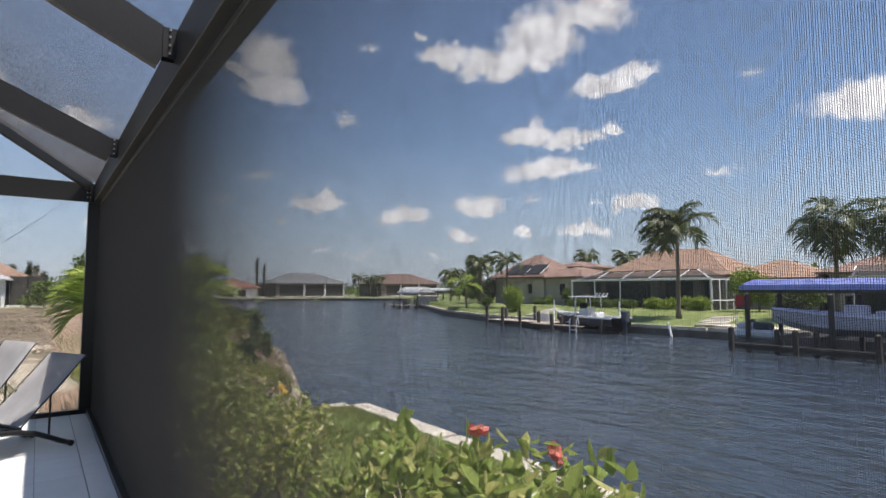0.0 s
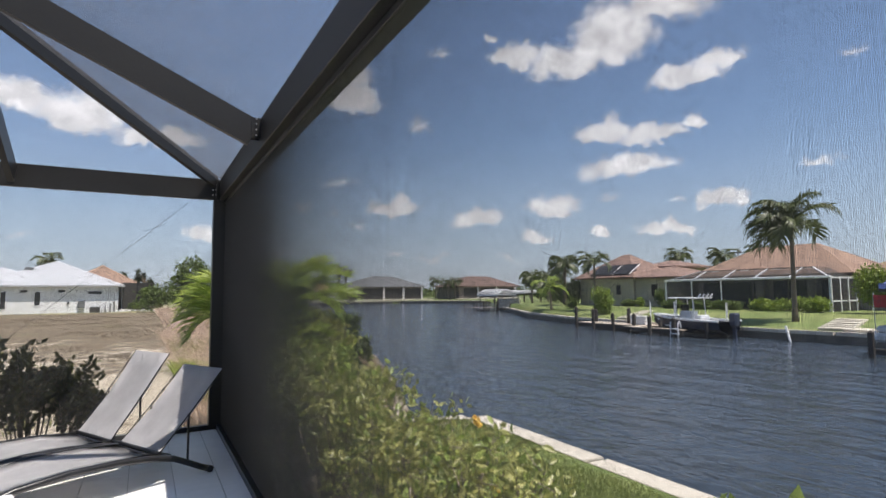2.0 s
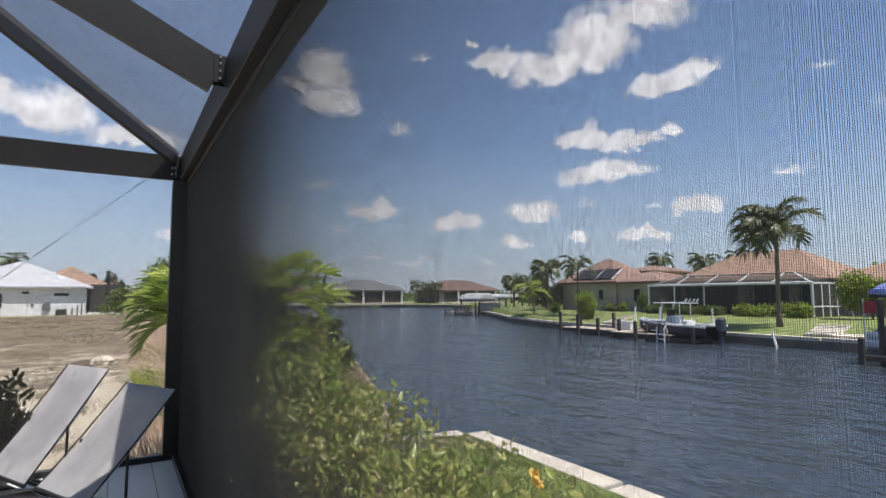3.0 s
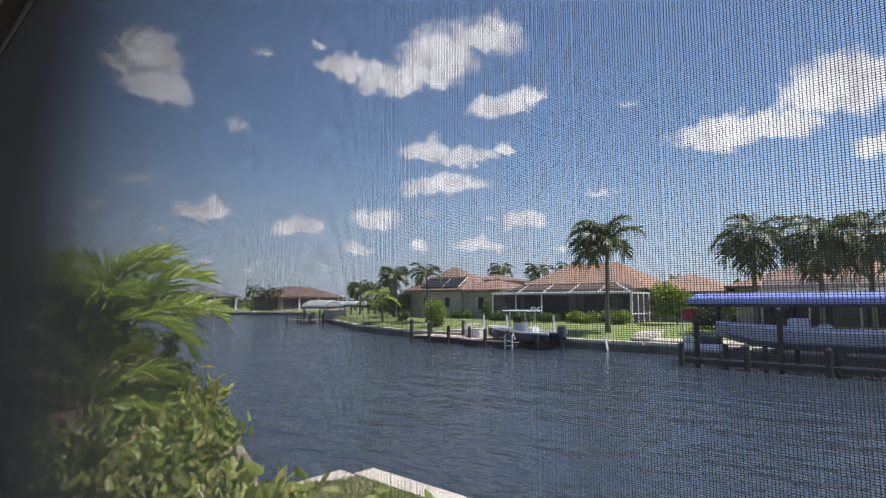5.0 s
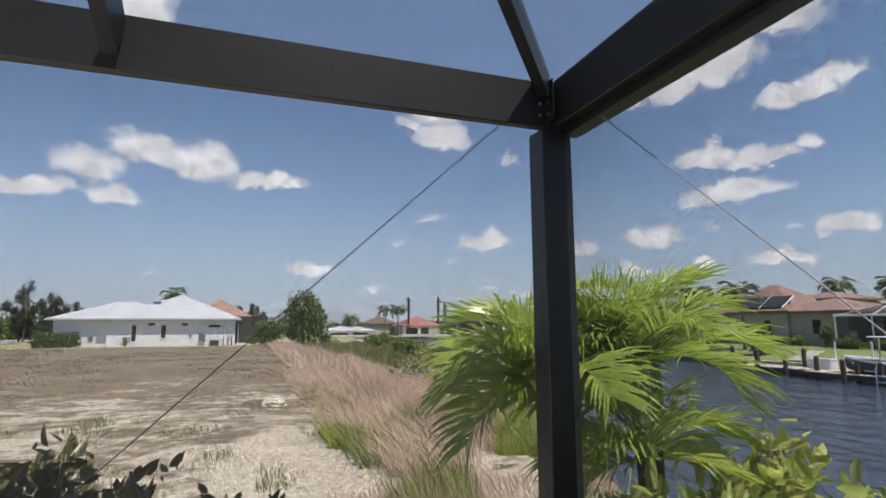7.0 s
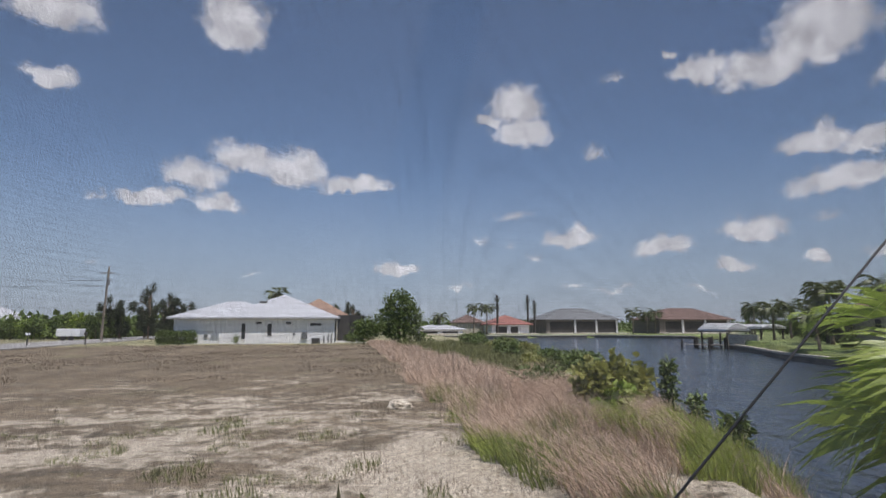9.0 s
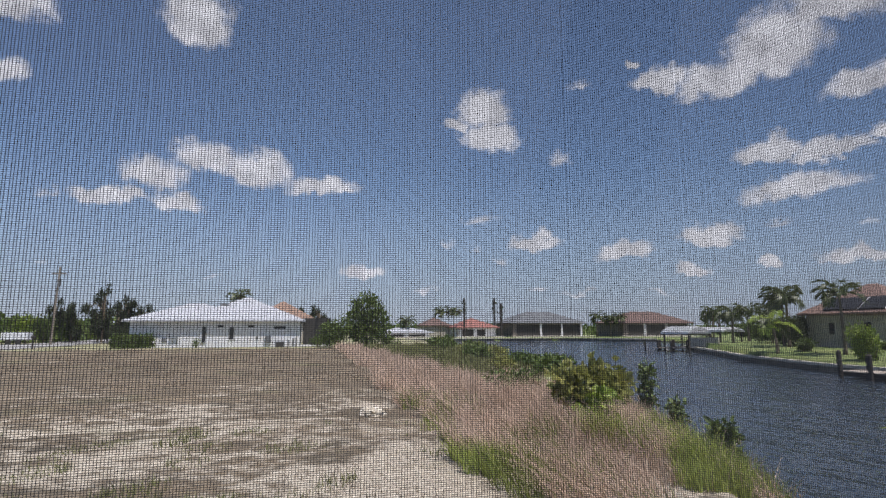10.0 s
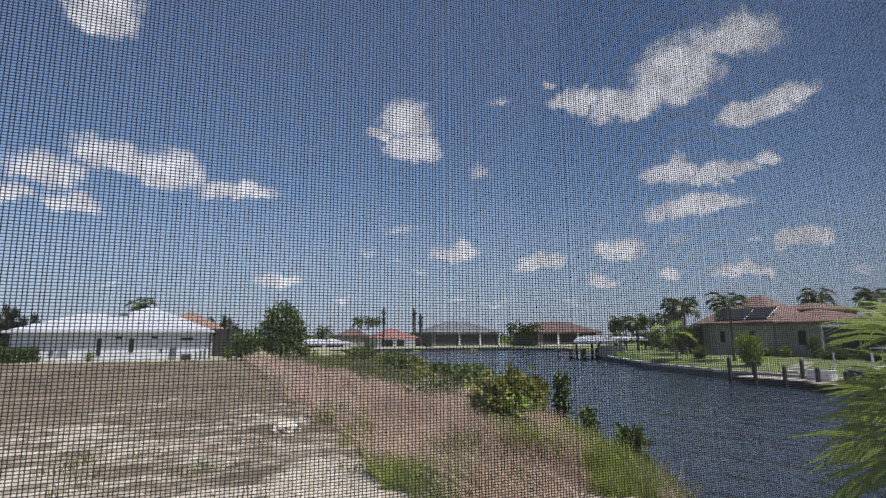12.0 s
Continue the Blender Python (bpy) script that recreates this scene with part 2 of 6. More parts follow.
M_SOIL = field_material()
M_WATER = water_material()
M_LAWN = surface("mown_lawn", (0.14, 0.19, 0.045), (0.21, 0.23, 0.07), 1.2, 0.9, 0.02, 40, fine=0.4)
M_FARLAWN = surface("far_lawn", (0.12, 0.165, 0.04), (0.19, 0.215, 0.07), 0.35, 0.9, 0.03, 12, fine=0.3)
M_DRYLAWN = surface("dry_lawn", (0.20, 0.20, 0.095), (0.27, 0.24, 0.14), 0.3, 0.9, 0.03, 12, fine=0.3)
M_ROAD = surface("road_asphalt", (0.30, 0.29, 0.27), (0.24, 0.23, 0.22), 0.8, 0.9, 0.004)
M_ALU = surface("bronze_aluminium", (0.012, 0.012, 0.0125), (0.016, 0.0155, 0.015), 3.0, 0.42, 0.0006, 60, fine=0.15)
M_WIRE = surface("charcoal_mesh", (0.014, 0.0135, 0.014), (0.010, 0.010, 0.0105), 3.0, 0.7, fine=0.05)
# lighter copy of M_WIRE: sunlight on the roof mesh put into its colour
M_ROOFWIRE = surface("sunlit_charcoal_mesh", (0.075, 0.072, 0.075), (0.055, 0.053, 0.056), 3.0, 0.8, fine=0.1)
M_STEEL = surface("bolt_steel", (0.55, 0.55, 0.55), (0.4, 0.4, 0.4), 30, 0.35, metal=1.0)
M_CABLE = surface("steel_cable", (0.55, 0.55, 0.55), (0.40, 0.40, 0.40), 30, 0.45, metal=0.3)
M_TILE = surface("white_floor_tile", (0.84, 0.83, 0.82), (0.78, 0.77, 0.76), 1.5, 0.45, 0.0008, 80, fine=0.06, tint=0.03)
M_JOINT = surface("tile_joint", (0.42, 0.41, 0.40), None, 10, 0.9)
M_CONC = surface("seawall_concrete", (0.60, 0.55, 0.46), (0.48, 0.43, 0.36), 1.6, 0.9, 0.006, 25, fine=0.2)
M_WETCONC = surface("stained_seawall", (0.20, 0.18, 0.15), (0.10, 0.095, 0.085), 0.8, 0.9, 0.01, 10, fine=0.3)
M_STUCCO = surface("white_stucco", (0.74, 0.74, 0.74), (0.68, 0.68, 0.68), 0.8, 0.9, 0.003, 30, fine=0.05)
M_HOUSEWALL = surface("house_wall", (0.78, 0.77, 0.74), (0.72, 0.71, 0.68), 0.8, 0.9)
M_BEIGE = surface("beige_stucco", (0.44, 0.40, 0.325), (0.38, 0.35, 0.285), 0.7, 0.9, 0.003, 30)
M_TAN = surface("tan_stucco", (0.46, 0.42, 0.36), (0.40, 0.36, 0.31), 0.7, 0.9)
M_WHITEROOF = surface("white_tile_roof", (0.43, 0.44, 0.455), (0.37, 0.38, 0.40), 1.2, 0.7, 0.03, 4, stretch=(1, 1, 6))
# brown-grey stucco, darkened so the wall colour carries the porch shade
M_SHADEWALL = surface("porch_shade_stucco", (0.20, 0.175, 0.15), (0.16, 0.14, 0.12), 0.7, 0.9)
M_TERRA = surface("terracotta_roof", (0.25, 0.155, 0.12), (0.19, 0.125, 0.10), 1.0, 0.8, 0.04, 5, stretch=(1, 1, 7), fine=0.3)
M_ORANGE = surface("orange_shingle_roof", (0.29, 0.185, 0.13), (0.235, 0.155, 0.115), 0.7, 0.9, 0.03, 6, stretch=(1, 1, 7), fine=0.25)
M_RED = surface("red_roof", (0.30, 0.125, 0.10), (0.24, 0.105, 0.085), 0.6, 0.8, 0.03, 6)
M_GREYROOF = surface("grey_roof", (0.12, 0.125, 0.13), (0.16, 0.165, 0.17), 0.5, 0.9, 0.03, 6, stretch=(1, 1, 5))
M_BROWNROOF = surface("brown_roof", (0.15, 0.095, 0.078), (0.12, 0.08, 0.066), 0.5, 0.9, 0.03, 6, stretch=(1, 1, 5))
M_GLASS = surface("dark_window", (0.02, 0.022, 0.026), (0.03, 0.033, 0.04), 0.6, 0.08)
M_SOLAR = surface("black_solar_mat", (0.016, 0.016, 0.018), (0.022, 0.022, 0.024), 1.0, 0.6)
# near-black; house openings get their inner shade from this colour
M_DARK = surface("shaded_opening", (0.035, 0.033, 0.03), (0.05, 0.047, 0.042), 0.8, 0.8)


def far_screen():
    """Insect screen too far off for its wires to show: dark, partly see-through."""
    m = bpy.data.materials.new("far_screen")
    m.use_nodes = True
    N, L = m.node_tree.nodes, m.node_tree.links
    p = N["Principled BSDF"]
    p.inputs["Base Color"].default_value, p.inputs["Roughness"].default_value = (0.05, 0.05, 0.05, 1), 0.8
    t = N.new("ShaderNodeBsdfTransparent")
    ms = N.new("ShaderNodeMixShader")
    ms.inputs[0].default_value = 0.45
    L.new(t.outputs[0], ms.inputs[1])
    L.new(p.outputs[0], ms.inputs[2])
    L.new(ms.outputs[0], N["Material Output"].inputs[0])
    return m


M_FARSCREEN = far_screen()
M_CAGEWHITE = surface("white_aluminium", (0.78, 0.78, 0.78), (0.70, 0.70, 0.71), 2.0, 0.4)
M_WOODGREY = surface("weathered_timber", (0.24, 0.20, 0.155), (0.16, 0.135, 0.11), 2.0, 0.9, 0.01, 30, stretch=(1, 1, 0.3))
M_PILE = surface("dark_piling", (0.035, 0.030, 0.026), (0.065, 0.056, 0.048), 2.0, 0.9, 0.01, 20)
M_DECK = surface("pale_deck", (0.50, 0.42, 0.34), (0.42, 0.35, 0.28), 1.5, 0.9, tint=0.12)
M_BLUE = surface("blue_canopy_vinyl", (0.24, 0.29, 0.62), (0.30, 0.35, 0.68), 1.2, 0.5, 0.01, 3)
M_WHITEVINYL = surface("white_canopy_vinyl", (0.75, 0.76, 0.77), (0.68, 0.69, 0.7), 1.0, 0.6)
M_GEL = surface("white_gelcoat", (0.72, 0.73, 0.74), (0.66, 0.67, 0.68), 1.0, 0.25)
M_NAVY = surface("navy_gelcoat", (0.035, 0.045, 0.075), (0.05, 0.06, 0.09), 1.0, 0.25)
M_REDCLOTH = surface("red_cloth", (0.55, 0.05, 0.045), (0.4, 0.04, 0.04), 4.0, 0.8)
M_SLING = surface("grey_sling_fabric", (0.54, 0.53, 0.535), (0.49, 0.48, 0.485), 8.0, 0.65, 0.0006, 400, fine=0.08)
M_BLACKTUBE = surface("black_powder_coat", (0.014, 0.014, 0.015), (0.022, 0.021, 0.021), 12.0, 0.3)
M_RESIN = surface("white_resin", (0.78, 0.78, 0.78), (0.72, 0.72, 0.73), 3.0, 0.4)
M_BARK = surface("palm_bark", (0.21, 0.17, 0.125), (0.13, 0.105, 0.08), 5.0, 0.95, 0.012, 22, stretch=(0.6, 0.6, 3))
M_PALETWIG = surface("pale_shrub_twig", (0.40, 0.34, 0.26), (0.26, 0.21, 0.15), 9.0, 0.9)
M_TWIG = surface("shrub_wood", (0.20, 0.15, 0.095), (0.12, 0.09, 0.06), 9.0, 0.9)
M_FROND = leafy("palm_frond_green", (0.21, 0.32, 0.05), (0.46, 0.54, 0.11), 0.38, 0.45)
M_FRONDY = leafy("palm_frond_yellow_green", (0.30, 0.42, 0.06), (0.55, 0.60, 0.14), 0.34, 0.4)
M_COCO = leafy("coconut_frond", (0.04, 0.062, 0.02), (0.11, 0.125, 0.035), 0.45, 0.25)
M_HIB = leafy("hibiscus_leaf", (0.18, 0.28, 0.05), (0.50, 0.57, 0.16), 0.30, 0.45)
M_HIBY = leafy("yellowing_leaf", (0.28, 0.33, 0.08), (0.66, 0.62, 0.24), 0.35, 0.45)
M_DARKLEAF = leafy("dark_leaf", (0.055, 0.08, 0.022), (0.16, 0.135, 0.055), 0.35, 0.25)
M_TREE = leafy("tree_leaf", (0.058, 0.098, 0.018), (0.16, 0.21, 0.048), 0.6, 0.25, 0.6)
M_BRIGHTBUSH = leafy("bright_bush_leaf", (0.13, 0.22, 0.025), (0.32, 0.38, 0.06), 0.5, 0.3, 0.8)
M_OLIVEBUSH = leafy("sea_grape_leaf", (0.17, 0.20, 0.045), (0.40, 0.38, 0.12), 0.4, 0.35, 1.5)
M_CASU = leafy("casuarina_needles", (0.030, 0.045, 0.018), (0.065, 0.08, 0.035), 0.8, 0.15, 0.6)
M_DRY = leafy("dry_grass_blade", (0.40, 0.285, 0.20), (0.66, 0.51, 0.39), 0.8, 0.3, 0.8)
M_STRAW = leafy("straw", (0.15, 0.115, 0.08), (0.25, 0.20, 0.14), 0.8, 0.2, 0.8)
M_GREENBLADE = leafy("green_grass_blade", (0.12, 0.17, 0.03), (0.27, 0.29, 0.07), 0.7, 0.3, 0.8)
M_WEED = leafy("olive_weed", (0.10, 0.115, 0.035), (0.22, 0.22, 0.08), 0.7, 0.25, 0.8)
M_LIMEBLADE = leafy("fresh_grass_blade", (0.22, 0.29, 0.045), (0.42, 0.45, 0.11), 0.7, 0.3, 0.8)
M_TURF = leafy("turf_blade", (0.17, 0.23, 0.05), (0.34, 0.36, 0.12), 0.7, 0.3, 0.9)
M_PETALR = leafy("coral_petal", (0.72, 0.11, 0.11), (0.82, 0.30, 0.25), 0.5, 0.3, 20)
M_PETALY = leafy("yellow_petal", (0.82, 0.48, 0.05), (0.88, 0.62, 0.14), 0.5, 0.3, 20)
M_SAND = surface("shell_sand", (0.72, 0.66, 0.55), (0.5, 0.44, 0.34), 4.0, 0.95, 0.03, 18, fine=0.3)


# ---- builders ----
def mesh_of(name, bm, material, smooth=False):
    me = bpy.data.meshes.new(name)
    bm.to_mesh(me)
    bm.free()
    me.materials.append(material)
    if smooth:
        me.polygons.foreach_set("use_smooth", [True] * len(me.polygons))
    return me


def part(name, bm, material, parent, label="", smooth=False):
    """Links a bmesh (or a mesh) as one object under a thing or a part."""
    me = bm if isinstance(bm, bpy.types.Mesh) else mesh_of(name, bm, material, smooth)
    ob = new(name, me)
    ob.parent = parent
    if label:
        tagged(ob, label)
    return ob


def thing(name, label, category, at=(0, 0, 0), turn=0.0, group="", kind=""):
    ob = new(name)
    ob.matrix_world = pose(*at, 0, 0, turn)
    return tagged(ob, label, category, group, kind)


def solid(name, bm, material, label="", category="", kind="structure", smooth=False):
    return tagged(new(name, mesh_of(name, bm, material, smooth)), label, category, "", kind)


def arrays(name, V, F, material):
    me = bpy.data.meshes.new(name)
    V = np.asarray(V, np.float32).reshape(-1, 3)
    F = np.asarray(F, np.int32)
    k = F.shape[1]
    me.vertices.add(len(V))
    me.vertices.foreach_set("co", V.ravel())
    me.loops.add(F.size)
    me.loops.foreach_set("vertex_index", F.ravel())
    me.polygons.add(len(F))
    me.polygons.foreach_set("loop_start", np.arange(0, F.size, k, dtype=np.int32))
    me.polygons.foreach_set("loop_total", np.full(len(F), k, np.int32))
    me.update(calc_edges=True)
    me.materials.append(material)
    return me


def slab(bm, lo, hi, bevel=0.0):
    r = bmesh.ops.create_cube(bm, size=1)["verts"]
    for v in r:
        v.co = [(lo[i] + hi[i]) / 2 + v.co[i] * (hi[i] - lo[i]) for i in range(3)]
    if bevel:
        es = list({e for v in r for e in v.link_edges})
        bmesh.ops.bevel(bm, geom=es, offset=bevel, segments=1, affect="EDGES")
    return bm


def block(lo, hi, bevel=0.0):
    return slab(bmesh.new(), lo, hi, bevel)


def tube(bm, pts, radius, n=8, closed_ends=True):
    """A round bar through points; radius is one number or one per point."""
    pts = [Vector(p) for p in pts]
    rs = radius if isinstance(radius, (list, tuple)) else [radius] * len(pts)
    rings = []
    side = None
    for i, p in enumerate(pts):
        d = (pts[min(i + 1, len(pts) - 1)] - pts[max(i - 1, 0)]).normalized()
        if side is None:
            side = d.orthogonal().normalized()
        side = (side - d * side.dot(d)).normalized()
        up = d.cross(side)
        rings.append([bm.verts.new(p + (side * math.cos(a) + up * math.sin(a)) * rs[i]) for a in (2 * math.pi * k / n for k in range(n))])
    for a, b in zip(rings, rings[1:]):
        for k in range(n):
            bm.faces.new((a[k], a[(k + 1) % n], b[(k + 1) % n], b[k]))
    if closed_ends:
        bm.faces.new(rings[0][::-1])
        bm.faces.new(rings[-1])
    return bm


def bar(bm, a, b, w, h, up=(0, 0, 1)):
    """A rectangular bar from a to b: w across, h along up, with its top edge line from a to b."""
    a, b = Vector(a), Vector(b)
    d = (b - a).normalized()
    s = d.cross(Vector(up)).normalized()
    u = s.cross(d).normalized()
    vs = [[bm.verts.new(p + s * x + u * y) for x, y in ((-w / 2, -h), (w / 2, -h), (w / 2, 0), (-w / 2, 0))] for p in (a, b)]
    for k in range(4):
        bm.faces.new((vs[0][k], vs[0][(k + 1) % 4], vs[1][(k + 1) % 4], vs[1][k]))
    bm.faces.new(vs[0][::-1])
    bm.faces.new(vs[1])
    bmesh.ops.recalc_face_normals(bm, faces=bm.faces)
    return bm


def hip_roof(bm, x0, x1, y0, y1, z, top, over=0.6, thick=0.18):
    """A hipped roof with a fascia; its ridge runs along the longer side."""
    x0, x1, y0, y1 = x0 - over, x1 + over, y0 - over, y1 + over
    w, d = x1 - x0, y1 - y0
    r = min(w, d) / 2
    if w >= d:
        ridge = [(x0 + r, (y0 + y1) / 2, top), (x1 - r, (y0 + y1) / 2, top)]
    else:
        ridge = [((x0 + x1) / 2, y0 + r, top), ((x0 + x1) / 2, y1 - r, top)]
    lo = [bm.verts.new(p) for p in ((x0, y0, z - thick), (x1, y0, z - thick), (x1, y1, z - thick), (x0, y1, z - thick))]
    hi = [bm.verts.new((v.co.x, v.co.y, z)) for v in lo]
    a, b = [bm.verts.new(p) for p in ridge]
    for k in range(4):
        bm.faces.new((lo[k], lo[(k + 1) % 4], hi[(k + 1) % 4], hi[k]))
    bm.faces.new(lo[::-1])
    if w >= d:
        fs = ((hi[0], hi[1], b, a), (hi[1], hi[2], b), (hi[2], hi[3], a, b), (hi[3], hi[0], a))
    else:
        fs = ((hi[0], hi[1], a), (hi[1], hi[2], b, a), (hi[2], hi[3], b), (hi[3], hi[0], a, b))
    for f in fs:
        bm.faces.new(f)
    bmesh.ops.recalc_face_normals(bm, faces=bm.faces)
    return bm


def wires(lines, radius):
    """Straight wires as six-sided rods: rows of start and end."""
    P = np.asarray(lines, np.float64).reshape(-1, 2, 3)
    d = P[:, 1] - P[:, 0]
    d /= np.linalg.norm(d, axis=1, keepdims=True)
    ref = np.where(np.abs(d[:, 2:3]) > 0.9, [[1.0, 0, 0]], [[0, 0, 1.0]])
    s = np.cross(d, ref)
    s /= np.linalg.norm(s, axis=1, keepdims=True)
    u = np.cross(s, d)
    n = 6
    V = []
    for k in range(n):
        a = 2 * math.pi * k / n
        o = (s * math.cos(a) + u * math.sin(a)) * radius
        V += [P[:, 0] + o, P[:, 1] + o]
    V = np.stack(V, 1)
    base = (np.arange(len(P)) * 2 * n)[:, None]
    F = np.concatenate([np.stack([base[:, 0] + 2 * k, base[:, 0] + 2 * k + 1, base[:, 0] + (2 * k + 3) % (2 * n), base[:, 0] + (2 * k + 2) % (2 * n)], 1) for k in range(n)])
    return V, F


def leaf_cards(rng, P, size, out=None, droop=0.3, aspect=0.45, spread=0.8):
    """Leaves folded along the midrib, at points P, tips turned outwards by out."""
    n = len(P)
    d = rng.normal(size=(n, 3))
    if out is not None:
        d = d * spread + out
    d[:, 2] -= droop
    d /= np.linalg.norm(d, axis=1, keepdims=True) + 1e-9
    s = np.cross(d, rng.normal(size=(n, 3)))
    s /= np.linalg.norm(s, axis=1, keepdims=True) + 1e-9
    u = np.cross(s, d)
    L = size * rng.uniform(0.6, 1.25, (n, 1))
    W = L * aspect
    tip = P + d * L - u * L * 0.14
    low, high = P + d * L * 0.28, P + d * L * 0.66 - u * L * 0.04
    V = np.stack([P, low + s * W * 0.46 + u * W * 0.16, high + s * W * 0.40 + u * W * 0.12, tip, high - s * W * 0.40 + u * W * 0.12, low - s * W * 0.46 + u * W * 0.16], 1)
    b = np.arange(n)[:, None] * 6
    F = np.concatenate([b + [0, 1, 2], b + [0, 2, 3], b + [0, 3, 4], b + [0, 4, 5]])
    return V, F


def blob_points(rng, n, blobs, hollow=0.55):
    """Points filling uneven ellipsoids (centre, radii), denser towards their skin; with outward directions."""
    blobs = [(np.array(c, float), np.array(r, float)) for c, r in blobs]
    wgt = np.array([r.prod() ** (2 / 3) for _, r in blobs])
    pick = rng.choice(len(blobs), n, p=wgt / wgt.sum())
    d = rng.normal(size=(n, 3))
    d /= np.linalg.norm(d, axis=1, keepdims=True)
    rad = (hollow + (1 - hollow) * rng.uniform(0, 1, (n, 1))) * (1 + 0.18 * np.sin(d[:, :1] * 7 + pick[:, None]) * np.cos(d[:, 1:2] * 6))
    C = np.array([blobs[k][0] for k in pick])
    R = np.array([blobs[k][1] for k in pick])
    return C + d * R * rad, d


def blades(rng, P, height, width, lean, bend=0.5):
    """Grass blades: a tapering strip of two faces each, leaning with the wind."""
    n = len(P)
    a = rng.uniform(0, 2 * math.pi, n)
    s = np.stack([np.cos(a), np.sin(a), np.zeros(n)], 1)
    h = height * rng.uniform(0.55, 1.25, (n, 1))
    w = width * rng.uniform(0.7, 1.3, (n, 1))
    gust = np.sin(P[:, :1] * 1.9 + 1.3 * np.sin(P[:, 1:2] * 1.1)) * 0.45 + 0.8
    tilt = np.asarray(lean, float)[None] * rng.uniform(0.2, 1.4, (n, 1)) * gust + rng.normal(size=(n, 3)) * [0.3, 0.3, 0]
    h = h * (0.78 + 0.32 * np.sin(P[:, :1] * 2.7 + 2 * np.sin(P[:, 1:2] * 0.9)))
    mid = P + (tilt * 0.35 + [0, 0, 0.55]) * h
    tip = P + (tilt * (0.35 + bend) + [0, 0, 0.95]) * h
    V = np.stack([P - s * w / 2, P + s * w / 2, mid + s * w * 0.4, mid - s * w * 0.4, tip], 1)
    b = np.arange(n)[:, None] * 5
    F = np.concatenate([b + [0, 1, 2], b + [0, 2, 3], b + [3, 2, 4]])
    return V, F


# ---- ground, canal ----
SHORE = [(4.95, -400), (4.95, 2.55), (3.2, 2.55), (5.0, 6), (6.7, 11), (8.9, 18), (11.0, 28), (13.5, 45), (17, 75), (20, 112), (21, 131),
         (60, 127), (76, 110), (70, 88), (50, 67), (43.5, 54), (37, 42), (33.4, 31), (32.4, 21), (32.4, -400)]
WATER = -1.6


def shore_distance(X, Y):
    """Distance to the canal's edge: positive on land, negative over the water."""
    px, py = X.ravel(), Y.ravel()
    best = np.full(px.shape, 1e9)
    inside = np.zeros(px.shape, bool)
    for (ax, ay), (bx, by) in zip(SHORE, SHORE[1:] + SHORE[:1]):
        dx, dy = bx - ax, by - ay
        t = np.clip(((px - ax) * dx + (py - ay) * dy) / (dx * dx + dy * dy), 0, 1)
        best = np.minimum(best, np.hypot(px - ax - t * dx, py - ay - t * dy))
        if ay != by:
            cross = ((ay > py) != (by > py)) & (px < dx * (py - ay) / (by - ay) + ax)
            inside ^= cross
    return np.where(inside, -best, best).reshape(X.shape)


def ground_height(X, Y):
    sd = shore_distance(X, Y)
    t = np.clip((X - 0.3) / 4.2, 0, 1)
    lawn = -0.34 - 0.54 * t
    field = -0.43 + 0.05 * np.sin(X * 0.9 + Y * 0.35) * np.cos(Y * 0.6) + 0.025 * np.sin(X * 3.1 + 1) * np.sin(Y * 2.7)
    k = np.maximum(np.clip((Y - 0.2) / 2.0, 0, 1) * np.clip((1.4 - X) / 1.4, 0, 1), np.clip((Y - 2.65) / 1.0, 0, 1))
    near = lawn * (1 - k) + field * k
    far = -0.98 + 0.62 * np.clip((X - 33.5) / 10, 0, 1)
    z = np.where(X > 25, far, near)
    z = np.where(Y > 90, -0.9, z)
    bank = (Y > 2.6) & (X < 24) & (Y < 118)
    slope = np.clip(-1.48 + sd * 0.62, -4, 0)
    z = np.where(bank, np.minimum(z, slope), np.where(sd > 0.25, z, -4.0))
    out = (X < 0.0) & (Y < 0.0) & (X > -8)
    return np.where(out, -0.4, z)


